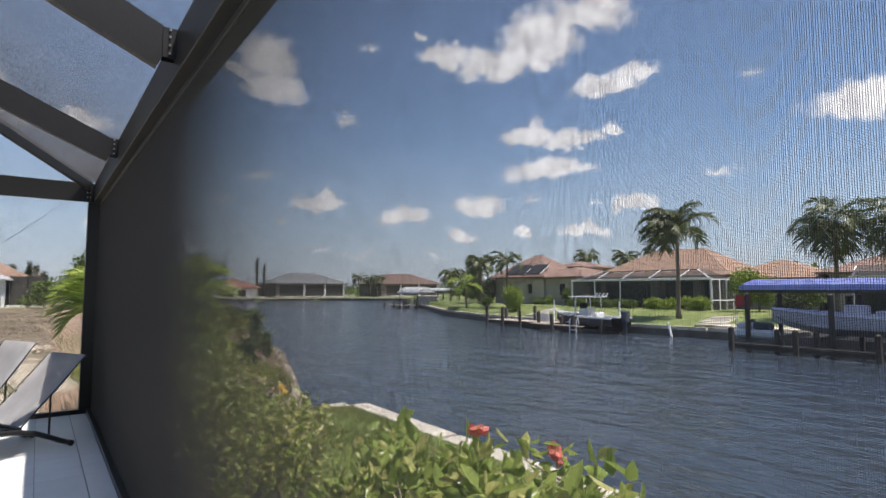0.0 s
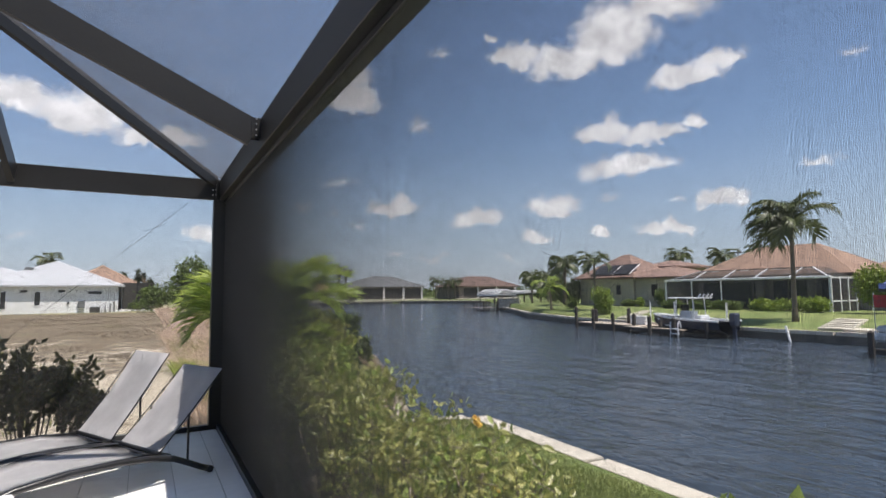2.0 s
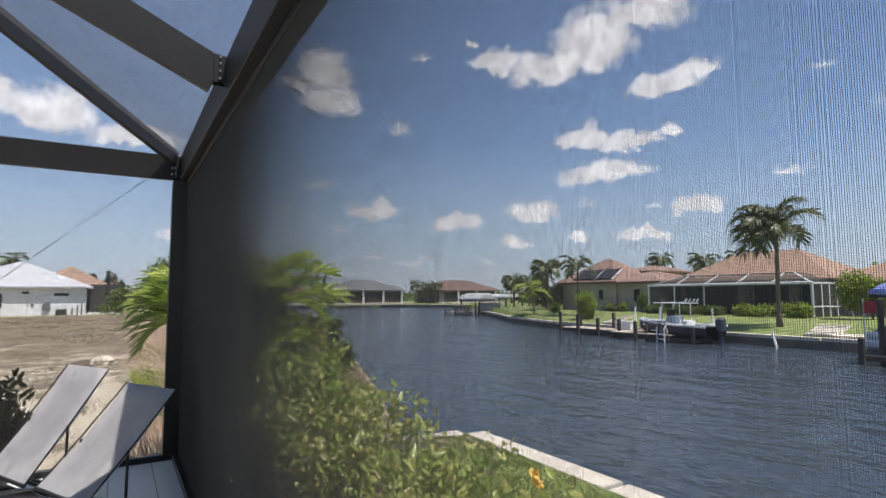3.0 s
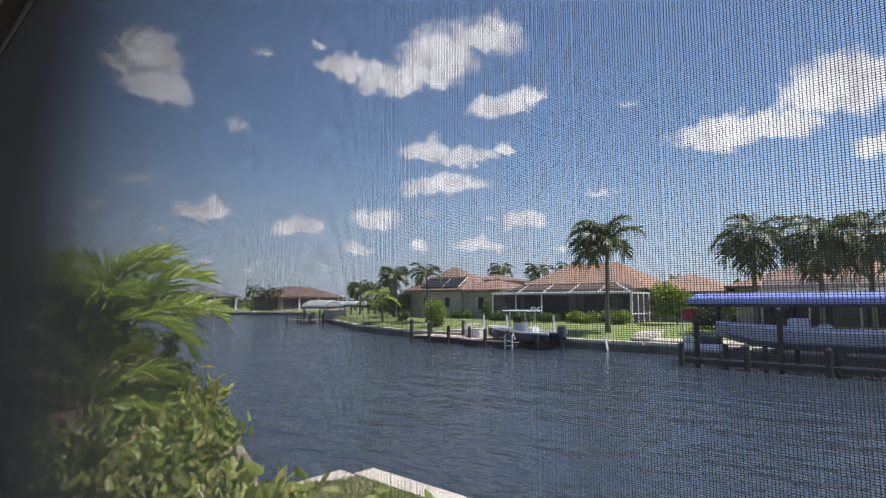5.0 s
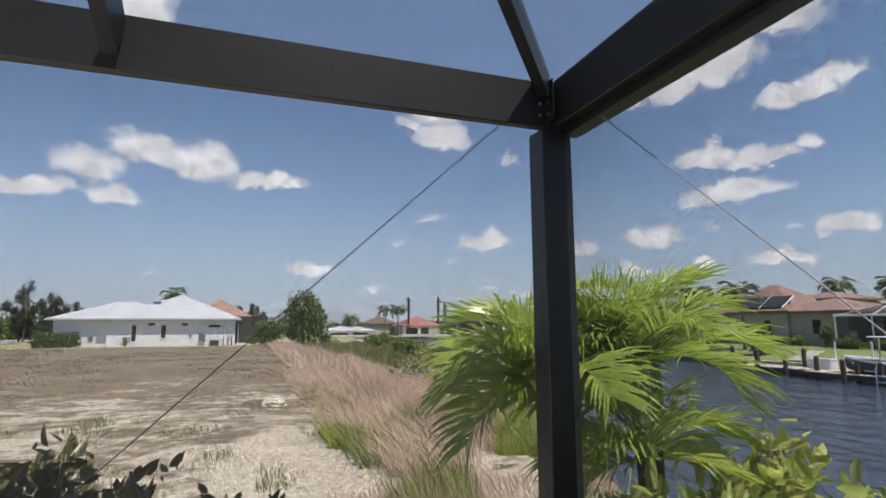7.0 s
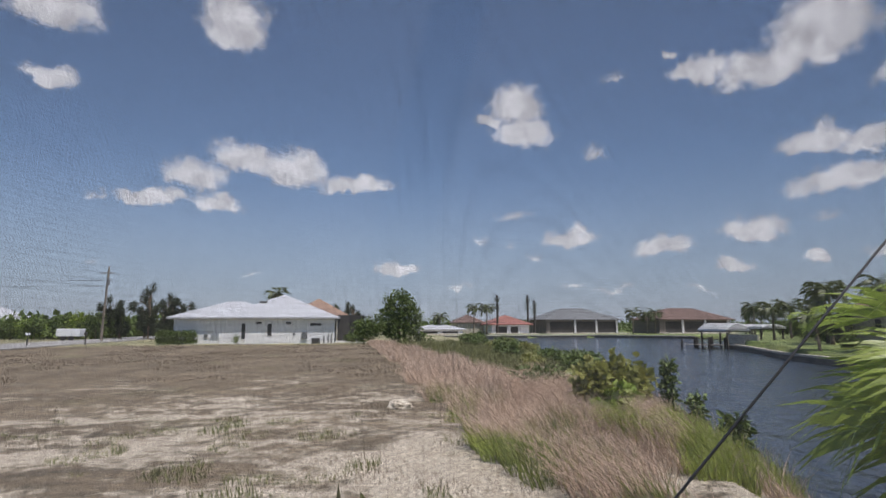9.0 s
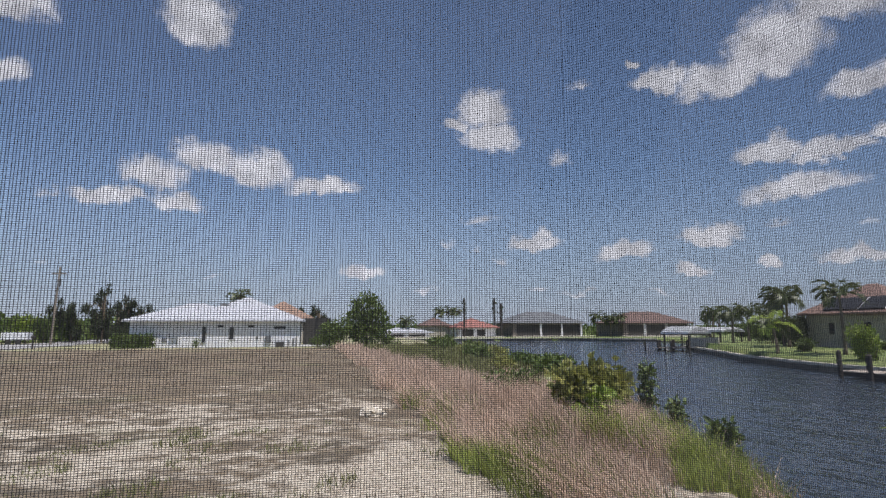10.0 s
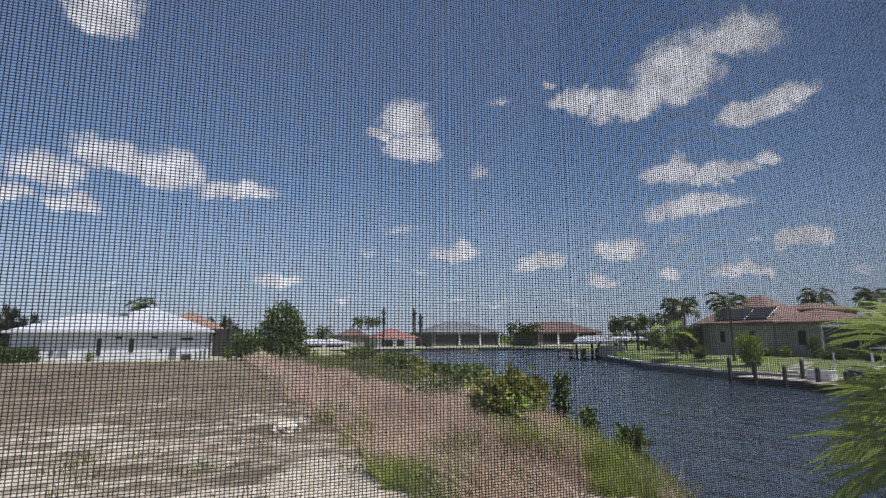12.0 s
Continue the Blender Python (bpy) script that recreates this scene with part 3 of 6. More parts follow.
def build_ground():
    xs = np.concatenate([[-3000, -1200, -500, -250], np.arange(-150, -40, 10), np.arange(-40, -10, 2.0), np.arange(-10, 0, 0.5), np.arange(0, 6, 0.2),
                         np.arange(6, 20, 0.5), np.arange(20, 31, 2), np.arange(31, 34, 0.3), np.arange(34, 80, 1.0), np.arange(80, 160, 8), [250, 500, 1200, 3000]])
    ys = np.concatenate([[-3000, -1200, -500, -250, -120, -60], np.arange(-40, -10, 3.0), np.arange(-10, -1, 0.6), np.arange(-1, 22, 0.25), np.arange(22, 60, 0.8),
                         np.arange(60, 136, 1.5), np.arange(136, 250, 8), [400, 800, 1500, 3000]])
    xs, ys = np.unique(xs.round(3)), np.unique(ys.round(3))
    X, Y = np.meshgrid(xs, ys, indexing="ij")
    Z = ground_height(X, Y)
    V = np.stack([X, Y, Z], -1).reshape(-1, 3)
    i, j = np.meshgrid(np.arange(len(xs) - 1), np.arange(len(ys) - 1), indexing="ij")
    a = (i * len(ys) + j).ravel()
    F = np.stack([a, a + len(ys), a + len(ys) + 1, a + 1], 1)
    me = arrays("ground", V, F, M_SOIL)
    me.materials.append(M_LAWN)
    me.materials.append(M_FARLAWN)
    me.materials.append(M_DRYLAWN)
    cx, cy = V[F].mean(1)[:, 0], V[F].mean(1)[:, 1]
    idx = np.where(cx > 24, 2, np.where((cy < 1.6) & (cx > -0.5) & (cx < 6), 1, 0))
    idx = np.where((cy > 56) & (cx < 24) | (cy < -12) & (cx < 24), 3, idx)
    me.polygons.foreach_set("material_index", idx.astype(np.int32))
    tagged(new("ground", me), "graded brown lot and mown green lawns along the canal", "ground", "", "structure")
    bm = bmesh.new()
    q = [bm.verts.new(p) for p in ((-20, -600, WATER), (400, -600, WATER), (400, 600, WATER), (-20, 600, WATER))]
    bm.faces.new(q)
    solid("water", bm, M_WATER, "dark blue rippled canal water", "water")


build_ground()


def seawall(name, pts, cap_w, top, label, near):
    """A canal wall along points, water on its right side: face, and a cap in lengths."""
    wall = thing(name, label, "seawall", kind="structure")
    face = bmesh.new()
    run = 0
    for (ax, ay), (bx, by) in zip(pts, pts[1:]):
        a, b = Vector((ax, ay, top - 0.16)), Vector((bx, by, top - 0.16))
        bar(face, a, b, 0.22, 2.4)
        n = max(1, round((b - a).length / (3.0 if near else 6.0)))
        for k in range(n):
            cap = bmesh.new()
            p, q = a.lerp(b, k / n + 0.0008), a.lerp(b, (k + 1) / n - 0.0008)
            e = (b - a).normalized() * 0.004
            lift = Vector((0, 0, 0.16 + 0.004 * ((run * 7) % 3)))
            bar(cap, p + e + lift, q - e + lift, cap_w, 0.2)
            if near:
                bmesh.ops.bevel(cap, geom=cap.edges[:], offset=0.012, segments=2, affect="EDGES")
            part("cap", cap, M_CONC, wall)
            run += 1
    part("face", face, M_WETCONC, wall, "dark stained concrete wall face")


seawall("seawall_near", [(4.80, -40), (4.80, 2.4)], 0.38, -0.88, "pale concrete seawall edging the lawn", True)
seawall("seawall_return", [(4.59, 2.4), (2.7, 2.4)], 0.38, -0.86, "pale concrete end of the seawall", True)
seawall("seawall_far", [(32.5, -60), (32.5, 21), (33.5, 31), (37.1, 42), (43.6, 54), (50.1, 67), (58, 76), (70, 88)], 0.4, -0.96,
        "stained concrete seawall across the canal", False)
seawall("seawall_end", [(20, 131.3), (60, 127.3), (76, 110.3)], 0.5, -0.9, "pale seawall at the canal's far end", False)


# ---- screened pool cage ----
H0, H1 = 2.43, 2.65          # underside and top of the eave beams
SCREEN = 0.05                # the mesh lies on the beams' outer face
SCREEN_A = 0.095
PITCH, RISE, RUN = 2.35, 0.46, 2.35
cage = thing("screen_enclosure", "dark bronze aluminium pool cage with charcoal insect screen", "pool cage")


def build_cage():
    ztop = H1 + RISE * RUN
    part("corner_post", block((-0.022, 0, 0), (0.13, 0.13, H0 - 0.002), 0.004), M_ALU, cage)
    part("eave_beam", block((0.03, -9.6, H0), (0.165, -0.002, H1), 0.004), M_ALU, cage)
    part("eave_beam", block((-6.0, 0, H0), (0.13, 0.05, H1), 0.004), M_ALU, cage)
    part("screen_rail", block((0.085, -9.6, H0 - 0.035), (0.165, -0.002, H0 - 0.001), 0.003), M_ALU, cage)
    part("end_post", block((0, -9.7, 0), (0.1, -9.6, H0), 0.004), M_ALU, cage)
    part("end_post", block((-6.1, 0, 0), (-6.0, 0.1, H0), 0.004), M_ALU, cage)
    part("base_rail", block((0.05, -9.6, 0.0), (0.13, -0.002, 0.05), 0.003), M_ALU, cage)
    part("base_rail", block((-6.0, 0.0, 0.0), (0.0, 0.05, 0.05), 0.003), M_ALU, cage)
    # rafters, the hip and the ring where the roof turns flat
    for k in (1, 2, 3, 4):
        y = -k * PITCH
        part("rafter", bar(bmesh.new(), (0.028, y, H1 - 0.025), (-RUN, y, ztop - 0.025), 0.05, 0.19), M_ALU, cage)
    for x in (-1.75, -3.5, -5.3):
        run = min(RUN, -x)
        part("rafter", bar(bmesh.new(), (x, -0.002, H1 - 0.025), (x, -run, H1 - 0.025 + RISE * run), 0.05, 0.19), M_ALU, cage)
    part("hip_rafter", bar(bmesh.new(), (0.0, 0.0, H1 + 0.03), (-RUN, -RUN, ztop + 0.03), 0.05, 0.12), M_ALU, cage)
    part("purlin", bar(bmesh.new(), (-RUN, -9.6, ztop + 0.03), (-RUN, -RUN, ztop + 0.03), 0.05, 0.15), M_ALU, cage)
    part("purlin", bar(bmesh.new(), (-6.0, -RUN, ztop + 0.03), (-RUN, -RUN, ztop + 0.03), 0.05, 0.15), M_ALU, cage)
    # brackets with bolts where rafters and beams meet
    for y in [-k * PITCH for k in (1, 2, 3, 4)]:
        for s in (-1, 1):
            br = part("bracket", block((-0.03, y + s * 0.0275 - 0.002, H0 + 0.07), (0.029, y + s * 0.0275 + 0.002, H1 - 0.005)), M_ALU, cage)
            for z in (H0 + 0.09, H0 + 0.13, H0 + 0.17, H0 + 0.205):
                bolt = tube(bmesh.new(), [(0.0, y + s * 0.0295, z), (0.0, y + s * 0.036, z)], 0.006, 6)
                part("bolt", bolt, M_STEEL, br, "steel bolt head")
    for ax in (0, 1):
        lo, hi = ((-0.075, -0.004, H0 + 0.02), (-0.004, -0.0005, H1 - 0.01)) if ax else ((-0.004, -0.075, H0 + 0.02), (-0.0005, -0.004, H1 - 0.01))
        br = part("bracket", block(lo, hi), M_ALU, cage)
        for z in (H0 + 0.05, H0 + 0.105, H0 + 0.16):
            p = (-0.035, -0.004, z) if ax else (-0.004, -0.035, z)
            q = (-0.035, -0.013, z) if ax else (-0.013, -0.035, z)
            part("bolt", tube(bmesh.new(), [p, q], 0.008, 6), M_STEEL, br, "steel bolt head")
    # bracing cables, corner down to the floor
    # first cable coloured black as if backlit, second pale as if sunlit
    part("brace_cable", tube(bmesh.new(), [(-0.22, 0.02, H0 - 0.002), (-2.78, 0.02, 0.05)], 0.0024, 6), M_BLACKTUBE, cage, "thin steel bracing cable, coloured dark as backlit")
    part("brace_cable", tube(bmesh.new(), [(0.112, -0.23, H0 - 0.002), (0.112, -2.88, 0.05)], 0.0022, 6), M_CABLE, cage, "thin steel bracing cable")


build_cage()


def build_screens():
    ph, pv, r = 0.0018, 0.0013, 0.00019
    # along the water
    ys = np.arange(-9.6, 0.0, ph)
    zs = np.arange(0.05, H0, pv)
    weave = np.random.default_rng(4)
    ys = ys + weave.normal(size=len(ys)) * ph * 0.10
    up = np.stack([np.stack([np.full_like(ys, SCREEN_A), ys, np.full_like(ys, 0.045)], 1), np.stack([np.full_like(ys, SCREEN_A), ys, np.full_like(ys, H0 + 0.005)], 1)], 1)
    ac = np.stack([np.stack([np.full_like(zs, SCREEN_A), np.full_like(zs, -9.6), zs], 1), np.stack([np.full_like(zs, SCREEN_A), np.full_like(zs, 0.002), zs], 1)], 1)
    V, F = wires(np.concatenate([up, ac]), r)
    tagged(part("screen_mesh", arrays("screen_mesh", V, F, M_WIRE), M_WIRE, cage, "fine charcoal insect screen along the water"), kind="stuff")
    xs = np.arange(-6.0, 0.0, ph)
    xs = xs + weave.normal(size=len(xs)) * ph * 0.08
    up = np.stack([np.stack([xs, np.full_like(xs, SCREEN), np.full_like(xs, 0.045)], 1), np.stack([xs, np.full_like(xs, SCREEN), np.full_like(xs, H0 + 0.005)], 1)], 1)
    ac = np.stack([np.stack([np.full_like(zs, -6.0), np.full_like(zs, SCREEN), zs], 1), np.stack([np.full_like(zs, 0.002), np.full_like(zs, SCREEN), zs], 1)], 1)
    V, F = wires(np.concatenate([up, ac]), r)
    tagged(part("screen_mesh", arrays("screen_mesh", V, F, M_WIRE), M_WIRE, cage, "fine charcoal insect screen facing the lot"), kind="stuff")
    # sloping roof panels; x and y change places for the second slope
    p1, p2, r2, z0 = 0.0034, 0.0034, 0.00034, H1 - 0.004
    for swap, far in ((0, -9.6), (1, -6.0)):
        a = np.arange(far, 0.0, p1)
        d = np.minimum(RUN, -a)
        down = np.stack([np.stack([np.full_like(a, 0.05 - 0.04 * swap), a, np.full_like(a, z0)], 1), np.stack([-d, a, z0 + RISE * d], 1)], 1)
        s = np.arange(-0.03, RUN, p2)
        cross = np.stack([np.stack([-s, np.full_like(s, far), z0 + RISE * s], 1), np.stack([-s, -s, z0 + RISE * s], 1)], 1)
        P = np.concatenate([down, cross])
        if swap:
            P = P[:, :, [1, 0, 2]]
        V, F = wires(P, r2)
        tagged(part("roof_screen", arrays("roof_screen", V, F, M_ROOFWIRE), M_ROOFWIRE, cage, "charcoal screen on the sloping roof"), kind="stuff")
    zt = z0 + RISE * RUN
    a, b = np.arange(-6.0, -RUN, 0.006), np.arange(-9.6, -RUN, 0.006)
    P = np.concatenate([np.stack([np.stack([a, np.full_like(a, -9.6), np.full_like(a, zt)], 1), np.stack([a, np.full_like(a, -RUN), np.full_like(a, zt)], 1)], 1),
                        np.stack([np.stack([np.full_like(b, -6.0), b, np.full_like(b, zt)], 1), np.stack([np.full_like(b, -RUN), b, np.full_like(b, zt)], 1)], 1)])
    V, F = wires(P, 0.0006)
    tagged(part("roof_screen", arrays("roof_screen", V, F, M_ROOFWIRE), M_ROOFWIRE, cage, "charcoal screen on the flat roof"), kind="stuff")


build_screens()

# the house behind, closing the place
solid("wall_west", block((-6.4, -10.0, -0.4), (-6.15, 0.2, 3.2)), M_HOUSEWALL, "plain pale house wall", "wall")
solid("wall_south", block((-6.15, -10.2, -0.4), (0.2, -9.95, 3.2)), M_HOUSEWALL, "plain pale house wall", "wall")


# ---- floor ----
def build_floor():
    fl = solid("floor", block((-6.15, -9.95, -0.42), (0.14, 0.14, -0.012), 0.006), M_JOINT, "white tiled lanai floor with fine joints", "floor")
    tw, tl, gap = 0.305, 0.61, 0.0035
    me = mesh_of("tile", block((-tw / 2 + gap / 2, -tl / 2 + gap / 2, -0.012), (tw / 2 - gap / 2, tl / 2 - gap / 2, 0.0), 0.0012), M_TILE)
    n = 0
    rest = bmesh.new()
    cols = [-0.2575 - tw * i for i in range(19)]
    for i, x in enumerate(cols):
        for j in range(16):
            y = -0.305 - tl * j + 0.0
            if x > -3.6 and y > -9.3 and n < 290:
                t = new("tile", me)
                t.matrix_basis = pose(x, y, 0)
                t.parent = fl
                n += 1
            else:
                slab(rest, (x - tw / 2 + gap / 2, y - tl / 2 + gap / 2, -0.011), (x + tw / 2 - gap / 2, y + tl / 2 - gap / 2, -0.0005))
    tagged(part("tile_field", rest, M_TILE, fl), kind="stuff")
    edge = mesh_of("edge_tile", block((-0.1, -tl / 2 + gap / 2, -0.012), (0.1, tl / 2 - gap / 2, 0.0), 0.0012), M_TILE)
    for j in range(16):
        t = new("edge_tile", edge)
        t.matrix_basis = pose(0.0, -0.305 - tl * j, 0)
        t.parent = fl


build_floor()


# ---- the terrace ----
def lounger(at, turn, tilt=47, L=0.76):
    """A low chaise: two arched side tubes, a sling bed and a raised sling back on a prop."""
    ob = thing("sun_lounger", "grey sling sun lounger on an arched black frame, back raised", "lounger", at, turn, "loungers on the terrace")
    arc = [(0.40, 0.028), (0.32, 0.065), (0.22, 0.12), (0.10, 0.18), (-0.05, 0.218), (-0.3, 0.25), (-0.6, 0.262), (-0.9, 0.24), (-1.15, 0.17), (-1.32, 0.085), (-1.42, 0.028)]
    for y in (-0.30, 0.30):
        rail = part("side_rail", tube(bmesh.new(), [(x, y, z) for x, z in arc], 0.023, 10), M_BLACKTUBE, ob, smooth=True)
        for x, z in (arc[0], arc[-1]):
            part("foot_cap", tube(bmesh.new(), [(x, y - 0.025, z), (x, y + 0.025, z)], 0.026, 10), M_BLACKTUBE, rail)
    for x, z in ((0.22, 0.12), (-0.02, 0.212), (-1.2, 0.15)):
        part("cross_tube", tube(bmesh.new(), [(x, -0.30, z), (x, 0.30, z)], 0.014, 8), M_BLACKTUBE, ob)
    bed = bmesh.new()
    rows = [(-0.03, 0.236), (-0.3, 0.262), (-0.6, 0.272), (-0.9, 0.252), (-1.15, 0.184), (-1.32, 0.10)]
    grid = [[bed.verts.new((x, y, z - 0.018 * (1 - (y / 0.28) ** 2))) for y in (-0.28, -0.14, 0, 0.14, 0.28)] for x, z in rows]
    for a, b in zip(grid, grid[1:]):
        for k in range(4):
            bed.faces.new((a[k], a[k + 1], b[k + 1], b[k]))
    bmesh.ops.solidify(bed, geom=bed.faces[:], thickness=0.006)
    part("bed_sling", bed, M_SLING, ob, smooth=True)
    # the back
    c, s = math.cos(radians(tilt)), math.sin(radians(tilt))
    back = bmesh.new()
    for k in range(6):
        t = k / 5
        sag = -0.022 * math.sin(math.pi * t)
        for y in (-0.28, -0.14, 0, 0.14, 0.28):
            back.verts.new((t * L * c - sag * s, y, 0.245 + t * L * s + sag * c))
    back.verts.ensure_lookup_table()
    for k in range(5):
        for j in range(4):
            i = k * 5 + j
            back.faces.new([back.verts[q] for q in (i, i + 1, i + 6, i + 5)])
    bmesh.ops.solidify(back, geom=back.faces[:], thickness=0.006)
    rest = part("backrest", back, M_SLING, ob, smooth=True)
    for y in (-0.285, 0.285):
        part("back_tube", tube(bmesh.new(), [(0, y, 0.24), (0.5 * L * c, y, 0.236 + 0.5 * L * s), (L * c, y, 0.245 + L * s)], 0.0055, 8), M_BLACKTUBE, rest)
    part("back_tube", tube(bmesh.new(), [(0.0, -0.29, 0.24), (0.0, 0.29, 0.24)], 0.013, 8), M_BLACKTUBE, rest)
    for y in (-0.27, 0.27):
        part("prop", tube(bmesh.new(), [(0.235, y, 0.12), (0.235, y, 0.245 + 0.235 * s / c - 0.012)], 0.009, 8), M_BLACKTUBE, ob)
    return ob


lounger((-0.65, -1.365, 0.0), 27.9)
lounger((-0.985, -0.775, 0.0), 27.9, 54, 0.80)

stool = thing("side_table", "white resin cube side table on the tiles", "side table", (-1.50, -2.98, 0))
part("top", block((-0.30, -0.30, 0.36), (0.30, 0.30, 0.41), 0.012), M_RESIN, stool)
part("body", block((-0.27, -0.27, 0.0), (0.27, 0.27, 0.358), 0.01), M_RESIN, stool)


# ---- plants ----
def shrub(name, at, height, spread, leaf, seed, label, mats, n=1500, group="", category="shrub", flowers=(), size=None, bare=0.35, upright=0.5):
    """Forking stems, leaves in clusters at their ends, flowers where given (local places and petal material)."""
    rng = np.random.default_rng(seed)
    ob = thing(name, label, category, at, 0, group)
    st = bmesh.new()
    tips = []
    for k in range(20):
        a = rng.uniform(0, 6.28)
        r = spread * math.sqrt(rng.uniform(0.02, 1))
        top = Vector((r * math.cos(a), r * math.sin(a), height * rng.uniform(0.66, 1.06) * (1 - 0.15 * (r / spread) ** 2)))
        foot = Vector((0.25 * r * math.cos(a), 0.25 * r * math.sin(a), 0))
        mid = foot.lerp(top, 0.5) + Vector((0, 0, 0.06 * height))
        tube(st, [foot, mid, top], [0.011, 0.007, 0.003], 5)
        tips.append((foot, mid, top))
        for q in range(3):
            t = rng.uniform(0.45, 0.95)
            base = mid.lerp(top, t)
            tw = base + Vector((rng.normal() * 0.35, rng.normal() * 0.35, rng.uniform(0.1, 0.6))) * spread * 0.55
            tw.z = min(tw.z, height * 1.02)
            tube(st, [base, tw], [0.004, 0.002], 4)
            tips.append((base, base.lerp(tw, 0.5), tw))
    part("branchwork", st, M_PALETWIG, ob)
    P, O = [], []
    per = max(6, n // len(tips))
    for foot, mid, top in tips:
        t = rng.uniform(bare, 1.0, per) ** 0.7
        line = np.array([list(mid.lerp(top, max(0.0, v * 1.6 - 0.6))) for v in t])
        o = rng.normal(size=(per, 3))
        o[:, 2] = np.abs(o[:, 2]) * 0.6 + upright
        P.append(line + rng.normal(size=(per, 3)) * 0.045)
        O.append(o)
    P, O = np.concatenate(P), np.concatenate(O)
    if at[0] > 0.3:          # nothing grows through the screen
        clear = P[:, 0] + at[0] > 0.24
        P, O = P[clear], O[clear]
    split = rng.uniform(size=len(P)) < 0.72
    for sel, m in ((split, mats[0]), (~split, mats[1])):
        V, F = leaf_cards(rng, P[sel], leaf, O[sel], 0.1, 0.5, 0.5)
        tagged(part("leaves", arrays("leaves", V, F, m), m, ob), kind="stuff")
    for place, m in flowers:
        flower(ob, (place[0], place[1], place[2] - 0.09), m, rng)
    return ob


def flower(parent, place, m, rng, r=0.035):
    bm = bmesh.new()
    for k in range(5):
        a = 2 * math.pi * k / 5 + rng.uniform(0, 1)
        vs = []
        for t, w, up in ((0.0, 0.006, 0.0), (0.5, 0.026, 0.02), (0.9, 0.031, 0.014), (1.12, 0.012, -0.004)):
            c = Vector((math.cos(a) * r * t, math.sin(a) * r * t, up))
            side = Vector((-math.sin(a), math.cos(a), 0.25)) * w
            vs.append((bm.verts.new(c - side), bm.verts.new(c + side)))
        for p, q in zip(vs, vs[1:]):
            bm.faces.new((p[0], p[1], q[1], q[0]))
    bmesh.ops.rotate(bm, verts=bm.verts[:], matrix=Euler((rng.uniform(0.5, 1.3), rng.uniform(-0.6, 0.2), rng.uniform(0, 6))).to_matrix())
    bmesh.ops.translate(bm, verts=bm.verts[:], vec=place)
    fl = part("flower", bm, m, parent, "open hibiscus flower")
    part("stamen", tube(bmesh.new(), [place, Vector(place) + Vector((-0.03, -0.03, 0.03))], 0.003, 5), M_PETALY, fl)


def hedge():
    rows = [  # y, top above the floor, half width, x, leaves
        (-6.75, 0.92, 0.36, 0.85, 1700), (-6.2, 0.93, 0.36, 0.80, 2100), (-5.65, 0.84, 0.36, 0.85, 2000), (-5.2, 0.62, 0.30, 0.90, 1300),
        (-4.15, 0.62, 0.36, 0.72, 1300), (-3.6, 0.70, 0.38, 0.78, 1500), (-3.05, 0.76, 0.38, 0.72, 1700), (-2.45, 0.80, 0.40, 0.70, 1800),
        (-1.85, 0.84, 0.40, 0.72, 1900), (-1.3, 0.88, 0.40, 0.78, 1800), (-0.75, 0.86, 0.40, 0.80, 1700), (-0.2, 0.84, 0.36, 0.75, 1500)]
    blooms = {0: [((0.12, 0.32, 1.18), M_PETALR)], 1: [((0.15, -0.03, 1.36), M_PETALR), ((-0.05, -0.25, 1.02), M_PETALR)], 2: [((0.10, -0.19, 1.36), M_PETALR)],
              3: [((0.1, 0.05, 1.03), M_PETALR)], 5: [((0.20, -0.05, 1.19), M_PETALY)], 4: [((0.2, 0.2, 0.9), M_PETALY)], 11: [((0.1, -0.2, 1.2), M_PETALR)]}
    for k, (y, top, w, x, n) in enumerate(rows):
        g = -0.34 - 0.54 * max(0, (x - 0.3) / 4.2)
        dry = 4 <= k <= 8
        shrub("hibiscus_shrub", (x, y, g), top - g - (0.04 if k < 3 else -0.03), w * 1.15, (0.090 if k > 8 else 0.078) if not dry else 0.060, 40 + k,
              "yellowing hibiscus shrub with bare twigs against the screen" if dry else "lush green hibiscus shrub outside the screen",
              (M_HIB, M_HIBY) if not dry else (M_HIBY, M_HIB), int(n * (0.72 if dry else 1.1)), "hedge along the screen", "hibiscus", blooms.get(k, ()), bare=0.1 if not dry else 0.4)


hedge()
shrub("croton_shrub", (1.36, 0.22, -0.48), 1.42, 0.26, 0.12, 79, "yellow-green croton beside the corner palms", (M_HIBY, M_FRONDY), 900, "", "shrub", bare=0.3)
for k, (x, y, top, w) in enumerate(((-1.25, 0.60, 0.72, 0.24), (-1.62, 0.58, 0.90, 0.30), (-2.05, 0.60, 1.0, 0.34), (-2.5, 0.62, 0.95, 0.36), (-3.0, 0.65, 0.95, 0.36))):
    shrub("croton_shrub", (x, y, -0.40), top + 0.37, w, 0.085, 80 + k, "dark-leaved shrub in the bed outside the screen", (M_DARKLEAF, M_DARKLEAF), 1250,
          "bed beside the vacant lot", "shrub", bare=0.15)


